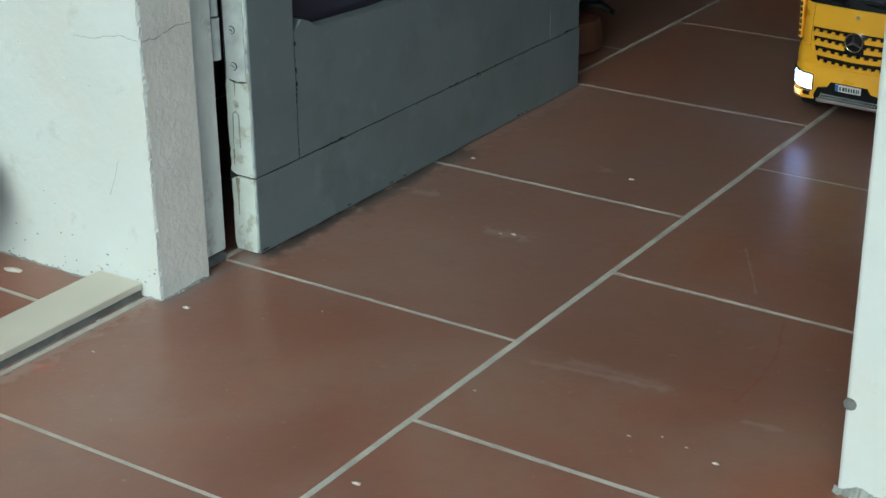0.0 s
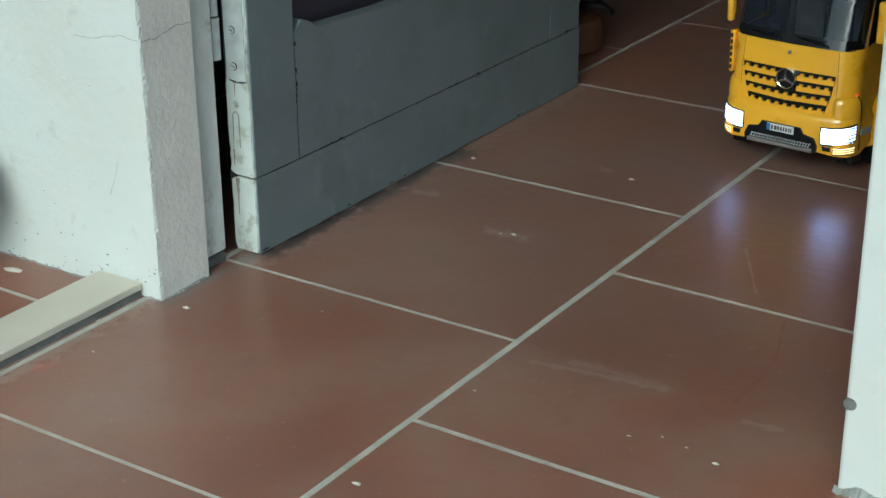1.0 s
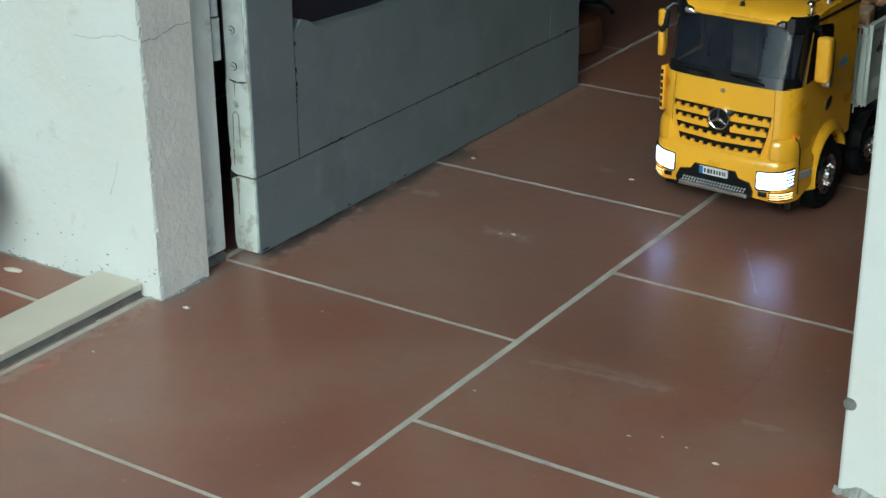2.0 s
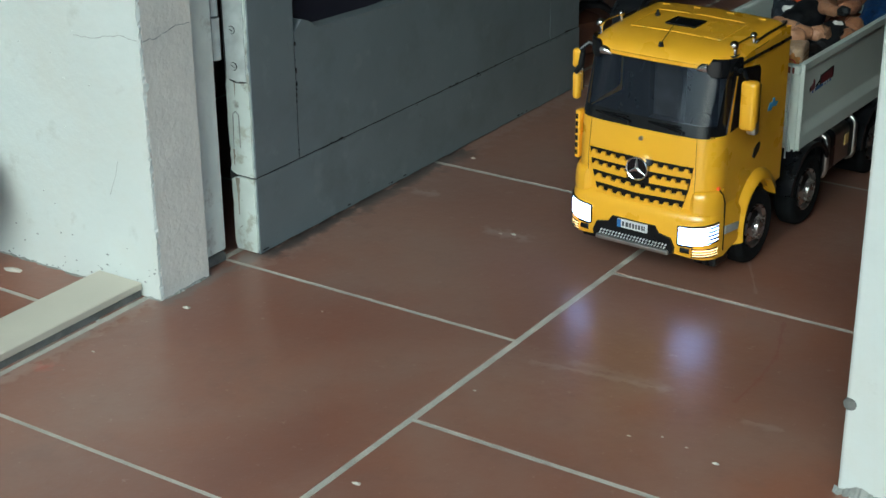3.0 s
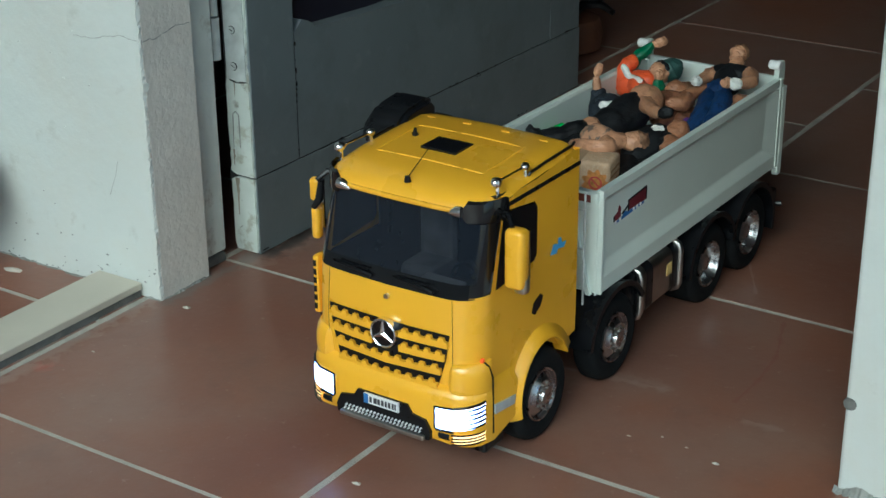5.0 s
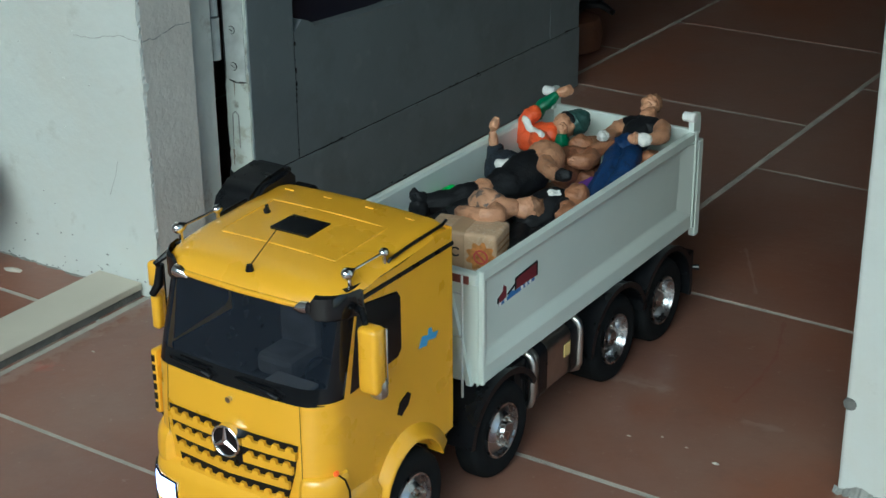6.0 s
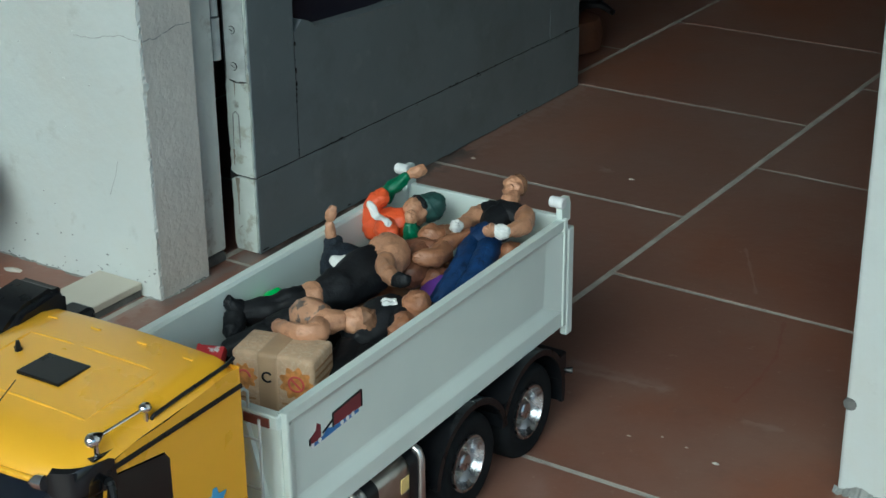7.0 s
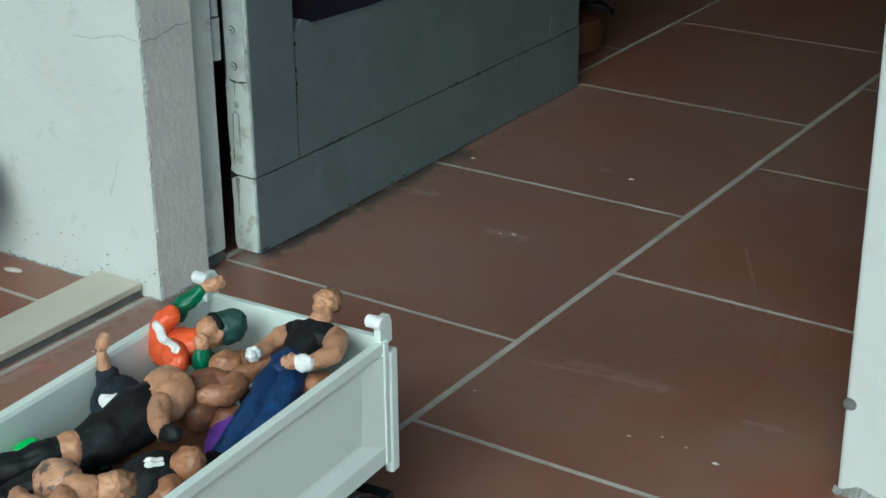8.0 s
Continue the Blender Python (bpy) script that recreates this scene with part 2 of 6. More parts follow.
def tube(bm, pts, radii, n=10, caps=True, index=0):
    """A round bar through points, with a radius at each."""
    pts = [Vector(p) for p in pts]
    if not isinstance(radii, (list, tuple)):
        radii = [radii] * len(pts)
    rings, u = [], None
    for i, p in enumerate(pts):
        d = (pts[min(i + 1, len(pts) - 1)] - pts[max(i - 1, 0)])
        d = d.normalized() if d.length > 1e-9 else Vector((0, 0, 1))
        u = (d.orthogonal() if u is None else u - d * u.dot(d)).normalized()
        rings.append(ring(bm, p, u, d.cross(u), radii[i], n))
    fs = []
    for a, b in zip(rings, rings[1:]):
        fs += [bm.faces.new((a[i], a[(i + 1) % n], b[(i + 1) % n], b[i])) for i in range(n)]
    if caps:
        fs += [bm.faces.new(rings[0][::-1]), bm.faces.new(rings[-1])]
    for f in fs:
        f.material_index = index
    return bm


def lathe(bm, prof, axis_c, n=28, axis="x", caps=True):
    """Turns a profile of (along, radius) about an axis through axis_c."""
    rings = []
    for a, r in prof:
        row = []
        for i in range(n):
            t = 2 * math.pi * i / n
            p = (a, r * math.cos(t), r * math.sin(t)) if axis == "x" else (r * math.cos(t), a, r * math.sin(t)) if axis == "y" else (r * math.cos(t), r * math.sin(t), a)
            row.append(bm.verts.new(Vector(axis_c) + Vector(p)))
        rings.append(row)
    for a, b in zip(rings, rings[1:]):
        for i in range(n):
            bm.faces.new((a[i], a[(i + 1) % n], b[(i + 1) % n], b[i]))
    if caps:
        bm.faces.new(rings[0][::-1])
        bm.faces.new(rings[-1])
    bmesh.ops.recalc_face_normals(bm, faces=bm.faces[:])
    return bm


# ---------------------------------------------------------------- the setting
DX = -0.3700   # the open door's face towards the passage


def build_setting():
    ground = tagged(link("ground", boxed(-60, 60, -60, 60, -0.20, -0.012), M_CEMENT), kind="structure", label="grey cement ground under and round the house")
    # left jamb: a wall end with a bright front face and a rough reveal
    bm = bmesh.new()
    box(bm, -3.2, -0.384, -0.1275, -0.044, -0.01, 3.0, 0.004, 3)
    wall = tagged(link("wall_left", bm, M_WALL), kind="structure", label="white plastered wall beside the doorway, chipped at its corner")
    # fine cracks and the ragged plaster edge
    rng = random.Random(3)

    def crack(pts, r, name="crack"):
        line = []
        for p, q in zip(pts, pts[1:]):
            p, q = Vector(p), Vector(q)
            for k in range(5):
                line.append(p.lerp(q, k / 5) + Vector((rng.uniform(-1, 1) * 0.0006, 0, rng.uniform(-1, 1) * 0.0009)))
        line.append(Vector(pts[-1]))
        bm = bmesh.new()
        tube(bm, line, [r * rng.uniform(0.5, 1.2) for _ in line], 5)
        part(name, bm, M_CRACK, wall)

    crack([(-0.477, -0.1275, 0.290), (-0.4477, -0.1275, 0.2907), (-0.4265, -0.1275, 0.2964), (-0.4083, -0.1275, 0.2991), (-0.3941, -0.1275, 0.2976), (-0.3845, -0.1275, 0.2965)], 0.00040)
    crack([(-0.3815, -0.1232, 0.296), (-0.3815, -0.1038, 0.2948), (-0.3815, -0.0888, 0.2973), (-0.3815, -0.0725, 0.3014), (-0.3815, -0.0505, 0.2993)], 0.00055)
    crack([(-0.429, -0.1275, 0.1564), (-0.4336, -0.1275, 0.1391), (-0.4452, -0.1275, 0.1135)], 0.00035)
    bm = bmesh.new()
    n = 150
    left, mid, right = [], [], []
    for k in range(n + 1):
        z = 0.5 * k / n
        j = rng.uniform(-1, 1)
        big = 0.0018 if abs(z - 0.247) < 0.005 else 0.0
        left.append(bm.verts.new((-0.3872 + 0.0016 * j, -0.12765, z)))
        mid.append(bm.verts.new((-0.3822 + 0.0010 * rng.uniform(-1, 1) + 0.0012 * noise.noise((z * 60, 5, 0)) + big * 0.6, -0.1280 - big * 0.3, z)))
        right.append(bm.verts.new((-0.3809 + big, -0.1248 + 0.0018 * rng.uniform(-1, 1) + 0.0016 * noise.noise((z * 45, 1, 0)) + big, z)))
    for k in range(n):
        bm.faces.new((left[k], mid[k], mid[k + 1], left[k + 1]))
        bm.faces.new((mid[k], right[k], right[k + 1], mid[k + 1]))
    part("plaster_edge", bm, M_WALL, wall, "ragged white plaster edge")
    # grey grime and mortar along the foot of the wall
    bm = bmesh.new()
    for (x0, y0), (x1, y1), nx, ny in (((-0.3815, -0.126), (-0.3815, -0.046), 1, 0), ((-0.66, -0.1275), (-0.476, -0.1275), 0, -1), ((-0.405, -0.1278), (-0.382, -0.1278), 0, -1)):
        m = max(6, int(((x1 - x0) ** 2 + (y1 - y0) ** 2) ** 0.5 / 0.004))
        lo, hi = [], []
        for k in range(m + 1):
            t = k / m
            x, y = x0 + (x1 - x0) * t, y0 + (y1 - y0) * t
            o = rng.uniform(0.0015, 0.0035) + 0.002 * noise.noise((x * 90, y * 90, 0))
            lo.append(bm.verts.new((x + nx * o, y + ny * o, 0.0004)))
            hi.append(bm.verts.new((x + nx * 0.0006, y + ny * 0.0006, rng.uniform(0.001, 0.0025) + 0.002 * noise.noise((x * 80, y * 80, 3)))))
        for k in range(m):
            bm.faces.new((lo[k], lo[k + 1], hi[k + 1], hi[k]))
    bmesh.ops.recalc_face_normals(bm, faces=bm.faces[:])
    part("foot_mortar", bm, M_MORTAR, wall, "rough grey mortar at the wall's foot")
    for k in range(60):
        x = rng.uniform(-0.70, -0.384)
        z = 0.002 + 0.060 * rng.random() ** 3 + (0.016 if x > -0.476 else 0.0)
        if k > 48:
            z = rng.uniform(0.05, 0.30)
        e = rng.uniform(0.0004, 0.0016) * (0.6 if k > 48 else 1.0)
        bm = bmesh.new()
        prism(bm, [(x + e * rng.uniform(0.5, 1.6) * math.cos(6.283 * i / 7), z + e * rng.uniform(0.4, 1.0) * math.sin(6.283 * i / 7)) for i in range(7)], "y", -0.1281, -0.1270)
        part("plaster_pit", bm, M_CRACK, wall)
    tagged(link("wall_left_reveal", boxed(-0.3845, -0.3815, -0.1235, -0.047, 0.0, 2.1, 0.0012), M_POST), kind="structure", label="rough grey plaster on the doorway's reveal")
    right_wall = tagged(link("wall_right", boxed(0.387, 3.2, -0.0975, 0.0, -0.01, 3.0, 0.004, 3), M_WALL), kind="structure", label="white plastered wall end with small stains")
    bm = bmesh.new()
    lathe(bm, [(-0.0979, 0.0001), (-0.0979, 0.0055), (-0.0970, 0.0065)], (0.3915, 0, 0.0865), 14, "y")
    part("plaster_patch", bm, M_CEMENT, right_wall, "small round grey patch")
    bm = bmesh.new()
    lo, hi = [], []
    for k in range(41):
        x = 0.385 + 0.09 * k / 40
        lo.append(bm.verts.new((x, -0.1025 - rng.uniform(0, 0.004), 0.0004)))
        hi.append(bm.verts.new((x, -0.0981, 0.005 + 0.007 * noise.noise((x * 60, 0, 0)) + rng.uniform(0, 0.002))))
    for k in range(40):
        bm.faces.new((lo[k], lo[k + 1], hi[k + 1], hi[k]))
    part("foot_mortar", bm, M_MORTAR, right_wall, "rough grey mortar at the wall's foot")
    tagged(link("wall_over_door", boxed(-0.384, 0.387, -0.0975, -0.002, 2.1, 3.0), M_WALL), kind="structure", label="white plastered wall over the doorway")
    tagged(link("wall_left_back", boxed(-3.2, -0.47, -0.044, 0.0, -0.01, 3.0), M_ROOM), kind="structure", label="inner side of the wall, toned dark to dim the room")
    # the unseen room behind
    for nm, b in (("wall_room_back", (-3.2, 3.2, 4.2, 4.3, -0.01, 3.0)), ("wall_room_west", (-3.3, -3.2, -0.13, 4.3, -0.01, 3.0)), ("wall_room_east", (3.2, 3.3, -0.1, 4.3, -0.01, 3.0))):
        tagged(link(nm, boxed(*b), M_ROOM), kind="structure", label="plain unseen wall of the room, toned dark to dim it")
    tagged(link("ceiling", boxed(-3.3, 3.3, -0.13, 4.3, 3.0, 3.1), M_ROOM), kind="structure", label="plain unseen ceiling of the room, toned dark to dim it")
    # unseen wall added on the left to cut the light there
    tagged(link("wall_block_left", boxed(-1.15, -1.05, -2.6, -0.1275, -0.01, 2.5), M_BLOCKER), kind="structure", label="plain unseen wall added to block light from the left")
    # unseen wall added out front so less low light reaches deep inside
    tagged(link("wall_block_low", boxed(-5.0, 5.0, -4.6, -4.5, -0.01, 1.3), M_BLOCKER), kind="structure", label="plain unseen wall added to block low light from the front")
    # unseen roof slab added over the camera's side to block the high sky
    tagged(link("roof_block", boxed(-3.3, 3.3, -2.6, -0.13, 2.5, 2.6), M_BLOCKER), kind="structure", label="plain unseen roof slab added to block the high sky")
    # wooden frame of the doorway
    bm = bmesh.new()
    box(bm, -0.47, -0.397, -0.0445, 0.002, 0.012, 2.1, 0.003)
    tagged(link("door_frame", bm, M_FRAME), kind="structure", label="pale painted wooden door frame, worn at its foot")
    bm = bmesh.new()
    box(bm, -0.465, -0.3955, -0.048, 0.0, -0.003, 0.011, 0.004)
    tagged(link("frame_foot", bm, M_CEMENT), kind="structure", label="cement at the foot of the door frame")
    # raised edging strip on the floor by the left wall
    sill = tagged(new("sill"), kind="structure", label="cream stone strip set on cement beside the wall")
    part("strip", boxed(-0.472, -0.407, -2.4, -0.130, 0.0090, 0.0175, 0.0012), M_SILL, sill)
    part("bedding", boxed(-0.470, -0.4095, -2.4, -0.130, -0.003, 0.0091), M_CEMENT, sill, "rough dark cement bedding")


def build_floor():
    floor = tagged(link("floor", boxed(-3.23, 3.23, -2.8, 4.25, -0.011, -0.0006), M_GROUT), kind="structure", label="floor of square terracotta tiles with pale grout joints")
    P = 0.4035
    bm = bmesh.new()
    box(bm, -0.1985, 0.1985, -0.1992, 0.1992, -0.010, 0.0, 0.0012, 1)
    me = bpy.data.meshes.new("tile")
    bm.to_mesh(me)
    bm.free()
    me.materials.append(M_TILE)
    rng = random.Random(4)
    made = 0
    for ci in range(-8, 8):
        x = (ci + 0.5) * P + 0.0005
        off = 0.0 if ci % 2 else 0.2075
        if ci == -2:
            off = 0.2035
        for ri in range(-7, 11):
            y = (ri + 0.5) * P + off + (0.0022 if ci == -1 and ri < -1 else 0.0)
            if y > 4.2 or y < -2.6:
                continue
            ob = new("tile", me)
            ob.parent = floor
            ob.location = (x + rng.uniform(-0.0006, 0.0006), y + rng.uniform(-0.0006, 0.0006), rng.uniform(-0.0003, 0.0002))
            ob.rotation_euler = (rng.uniform(-0.0006, 0.0006), rng.uniform(-0.0006, 0.0006), rng.uniform(-0.001, 0.001))


def build_door():
    d = tagged(new("door_1"), kind="structure", label="open wooden door leaf in grey paint, face toned as shaded and worn edge as lit, with cracked joints")
    x0, x1 = DX - 0.036, DX
    y0, y1 = 0.0305, 0.794
    # stiles, bottom rail, panel
    bm = bmesh.new()
    box(bm, x0, x1, y0, 0.1110, 0.0962, 2.05, 0.0012)
    part("hinge_stile", bm, M_DOOR, d)
    part("lock_stile", boxed(x0, x1 - 0.0006, y1 - 0.0862, y1, 0.0958, 2.05, 0.0003), M_DOOR, d)
    bm = bmesh.new()
    rag = random.Random(21)
    low = [(y0 + (y1 - y0) * k / 70, 0.0012 + 0.0012 * rag.random() + 0.0016 * max(0, noise.noise((k * 0.35, 2, 0)))) for k in range(71)]
    high = [(y0 + (y1 - y0) * k / 90, 0.0950 - 0.0007 * rag.random() - 0.0022 * max(0, noise.noise((k * 0.55, 7, 0)) - 0.25)) for k in range(91)]
    prism(bm, low + high[::-1], "x", x0, x1 + 0.0006)
    part("bottom_rail", bm, M_DOOR, d)
    bm = bmesh.new()
    prism(bm, [(0.1125, 0.0962), (y1 - 0.087, 0.0960), (y1 - 0.087, 0.236), (0.36, 0.236), (0.172, 0.246), (0.155, 0.247), (0.140, 0.258), (0.128, 0.262), (0.1125, 0.250)], "x", x0 + 0.003, x1 - 0.001)
    part("lower_panel", bm, M_DOOR, d)
    bm = bmesh.new()
    box(bm, x0 + 0.012, x0 + 0.016, 0.1, y1 - 0.08, 0.24, 1.0)
    part("upper_panel", bm, M_PANE, d, "dark pane set back in the door")
    bm = bmesh.new()
    box(bm, x0 + 0.004, x1 - 0.0012, 0.031, y1 - 0.002, 0.090, 0.101)
    box(bm, x0 + 0.004, x1 - 0.0014, 0.108, 0.115, 0.1015, 0.248)
    box(bm, x0 + 0.004, x1 - 0.0014, y1 - 0.090, y1 - 0.083, 0.1015, 0.240)
    part("joint", bm, M_DARKWOOD, d)
    # worn hinge edge in the lit tone, uneven where paint has chipped
    rng = random.Random(12)
    for za, zb in ((0.0970, 2.04), (0.0025, 0.0945)):
        bm = bmesh.new()
        zs = [za + 0.006 * k for k in range(int((min(zb, 0.5) - za) / 0.006) + 1)] + [zb]
        rows = []
        for z in zs:
            chip = max(0.0, noise.noise((z * 70, 1.7, 0)) - 0.10) * 0.010
            l, r = x0 - 0.0005 + rng.uniform(0, 0.0007) + chip, x1 - 0.0006 - rng.uniform(0, 0.0010) - chip * 0.5
            d0 = rng.uniform(-0.0002, 0.0002)
            rows.append([bm.verts.new(p) for p in ((l, y0 + 0.001, z), (l + 0.0008, y0 - 0.0022 + d0, z), (r - 0.0012, y0 - 0.0022 + d0, z), (r, y0 + 0.001, z))])
        for p, q in zip(rows, rows[1:]):
            for i in range(3):
                bm.faces.new((p[i], p[i + 1], q[i + 1], q[i]))
        bm.faces.new(rows[0][::-1])
        bm.faces.new(rows[-1])
        bmesh.ops.recalc_face_normals(bm, faces=bm.faces[:])
        part("edge", bm, M_DOOREDGE, d, "worn paint on the hinge edge, lightened as lit")
    # brown grime runs and fine dark lines on that edge
    for cx, zt, zl, w in ((-0.3965, 0.093, 0.046, 0.0032), (-0.3990, 0.128, 0.020, 0.0022), (-0.3925, 0.2105, 0.018, 0.0012)):
        bm = bmesh.new()
        m = 9
        lo, hi = [], []
        for k in range(m + 1):
            t = k / m
            ww = w * (1 - 0.8 * t) * rng.uniform(0.6, 1.1)
            c = cx + 0.0012 * noise.noise((t * 4, cx * 50, 0))
            lo.append(bm.verts.new((c - ww, y0 - 0.0026, zt - zl * t)))
            hi.append(bm.verts.new((c + ww, y0 - 0.0026, zt - zl * t)))
        for k in range(m):
            bm.faces.new((lo[k], hi[k], hi[k + 1], lo[k + 1]))
        part("grime_run", bm, M_GRIME, d, "brown grime run on the paint")
    bm = bmesh.new()
    tube(bm, [(x0 + 0.003, y0 - 0.0024, 0.2150), (x0 + 0.008, y0 - 0.0024, 0.2115), (x0 + 0.018, y0 - 0.0024, 0.2095), (x0 + 0.027, y0 - 0.0024, 0.2110), (x1 - 0.003, y0 - 0.0024, 0.2118)], [0.0004, 0.0009, 0.0007, 0.0010, 0.0004], 6)
    part("dark_line", bm, M_DARKWOOD, d, "dark uneven line below the hinge")
    bm = bmesh.new()
    tube(bm, [(x0 + 0.0035, y0 - 0.0044, 0.2130), (x0 + 0.0032, y0 - 0.0044, 0.26), (x0 + 0.0028, y0 - 0.0044, 0.37)], [0.0005, 0.0007, 0.0006], 6)
    part("dark_line", bm, M_DARKWOOD, d, "dark line along the hinge leaf")
    # paint flaked off along the joint, the foot and the stile
    for k in range(46):
        along = rag.random()
        yy = y0 + 0.004 + (y1 - y0 - 0.03) * along
        zz, big = rag.choice(((0.0965, 1.0), (0.0965, 1.3), (0.0050, 1.0), (0.0935, 0.8)))
        if k > 33:
            yy, zz, big = 0.1115 + rag.uniform(-0.0012, 0.0012), rag.uniform(0.10, 0.24), 0.5
        bm = bmesh.new()
        n = 7
        ly, lz = rag.uniform(0.0015, 0.0050) * big, rag.uniform(0.0005, 0.0013) * big
        if k > 33:
            ly, lz = rag.uniform(0.0003, 0.0006), rag.uniform(0.001, 0.003)
        prism(bm, [(yy + ly * rag.uniform(0.5, 1.2) * math.cos(6.283 * i / n), zz + lz * rag.uniform(0.5, 1.2) * math.sin(6.283 * i / n)) for i in range(n)], "x", x1 - 0.0012, x1 + 0.0009)
        part("flaked_spot", bm, M_DARKWOOD, d)
    # old latch slot filled with paint
    bm = bmesh.new()
    tube(bm, [(-0.3990, y0 - 0.0022, 0.129), (-0.3975, y0 - 0.0022, 0.171), (-0.3935, y0 - 0.0022, 0.1745), (-0.3890, y0 - 0.0022, 0.171), (-0.3890, y0 - 0.0022, 0.131)], [0.0005, 0.0008, 0.0010, 0.0010, 0.0006], 6)
    part("slot_rim", bm, M_CRACK, d, "dark rim of a filled slot")
    bm = bmesh.new()
    prism(bm, [(x0 - 0.001, 0.0890), (x0 + 0.006, 0.0930), (x0 + 0.012, 0.0955), (x0 + 0.004, 0.0990), (x0 - 0.001, 0.1015)], "y", y0 - 0.0026, y0 + 0.0005)
    part("notch", bm, M_DARKWOOD, d, "dark notch where the joint has opened")
    # hinge
    hz = 0.2125
    hinge = part("hinge", boxed(x0 + 0.004, x1 - 0.004, y0 - 0.0042, y0 - 0.002, hz, hz + 0.16, 0.0008), M_STEEL, d, "painted steel hinge leaf")
    for z in (0.2292, 0.2713, 0.335):
        bm = bmesh.new()
        tube(bm, [((x0 + x1) / 2 - 0.002, y0 - 0.004, z), ((x0 + x1) / 2 - 0.002, y0 - 0.0056, z)], 0.0042, 12)
        screw = part("screw", bm, M_STEEL, hinge)
        bm = bmesh.new()
        cx = (x0 + x1) / 2 - 0.002
        tube(bm, [(cx + 0.0044 * math.cos(k * 0.45), y0 - 0.0046, z + 0.0044 * math.sin(k * 0.45)) for k in range(-5, 8)], 0.0005, 5)
        tube(bm, [(cx - 0.0022, y0 - 0.0056, z + 0.001), (cx + 0.0022, y0 - 0.0056, z - 0.001)], 0.0005, 5)
        part("slot", bm, M_DARKWOOD, screw)
    bm = bmesh.new()
    tube(bm, [(x0 - 0.0035, y0 - 0.0125, 0.2365), (x0 - 0.0035, y0 - 0.0125, 0.2850)], 0.0070, 14)
    tube(bm, [(x0 - 0.0035, y0 - 0.0125, 0.2870), (x0 - 0.0035, y0 - 0.0125, 0.40)], 0.0062, 14)
    part("knuckle", bm, M_STEEL, hinge)


def build_flakes():
    """Chips of paint and plaster lying on the tiles."""
    rng = random.Random(7)
    bm = bmesh.new()
    for x, y, r in ((-0.3471, -0.1254, 0.0060), (0.0267, -0.3180, 0.0040), (0.2802, -0.1153, 0.0034), (0.0218, -0.1157, 0.0019), (0.1906, -0.1126, 0.0020), (0.2177, -0.0977, 0.0019), (0.2453, -0.1033, 0.0016), (-0.5859, -0.1568, 0.0095), (-0.334, 0.440, 0.0045), (-0.2151, -0.0533, 0.0014), (-0.3574, -0.2576, 0.0020), (-0.1163, 0.4834, 0.0040), (-0.150, 0.242, 0.0035), (-0.165, 0.236, 0.0025)):
        n = 7
        a0 = rng.uniform(0, 6)
        lo = [bm.verts.new((x + r * rng.uniform(0.6, 1.2) * math.cos(a0 + 6.283 * i / n) * 1.3, y + r * rng.uniform(0.5, 0.9) * math.sin(a0 + 6.283 * i / n), 0.0003)) for i in range(n)]
        top = bm.verts.new((x, y, 0.0022 if r > 0.003 else 0.0012))
        for i in range(n):
            bm.faces.new((lo[i], lo[(i + 1) % n], top))
        bm.faces.new(lo[::-1])
    tagged(link("paint_chips", bm, M_FLAKE), kind="stuff", label="white chips of old paint scattered on the tiles", category="debris")


def build_clutter():
    bag = thing("bag", "dark brown bag with black strap behind the open door", "bag")
    bm = bmesh.new()
    lathe(bm, [(0.0, 0.040), (0.006, 0.052), (0.030, 0.056), (0.055, 0.048), (0.066, 0.020)], (-0.480, 0.965, 0.0), 20, "z")
    part("body", bm, mat("brown_leather", (0.13, 0.055, 0.03), 0.6, vary=0.3, scale=30, bump=0.001), bag, smooth=True)
    bm = bmesh.new()
    tube(bm, [(-0.470, 0.935, 0.055), (-0.440, 0.935, 0.088), (-0.415, 0.945, 0.090), (-0.398, 0.960, 0.074)], [0.006, 0.008, 0.007, 0.005], 8)
    part("strap", bm, M_BLACK, bag, "black strap", smooth=True)
    # made-up jar form standing in for an unidentified dark shape by the wall
    jar = thing("jar", "dark rounded form standing in for an unclear dark shape by the white wall", "jar")
    bm = bmesh.new()
    lathe(bm, [(0.0, 0.030), (0.004, 0.034), (0.045, 0.050), (0.080, 0.068), (0.095, 0.082), (0.106, 0.085), (0.125, 0.081), (0.145, 0.073), (0.150, 0.068), (0.140, 0.066)], (-0.668, -0.2155, 0.0), 32, "z", caps=False)
    part("body", bm, mat("dark_stand_in", (0.080, 0.066, 0.058), 0.8, vary=0.3, scale=25, bump=0.0006), jar, smooth=True)
    bm = bmesh.new()
    lathe(bm, [(0.141, 0.0005), (0.141, 0.0665)], (-0.668, -0.2155, 0.0), 24, "z", caps=False)
    part("stand_in_top", bm, M_CEMENT, jar)


build_clutter()
build_setting()
build_door()
build_flakes()


# ---------------------------------------------------------------- the model truck (front at y = 0, rear towards +y)
HUB, AXLES, WX = 0.0452, (0.1130, 0.2530, 0.4660, 0.5715), 0.0925
ARCH_Y, ARCH_Z = 0.1125, 0.0540
CW = 0.0885    # half the cab's width


def corner(x, r=0.024, half=CW):
    """How far the cab's front draws back towards its rounded corner."""
    d = abs(x) - (half - r)
    bow = 0.006 * (x / half) ** 2
    return bow + (r - math.sqrt(max(r * r - d * d, 0)) if d > 0 else 0.0)


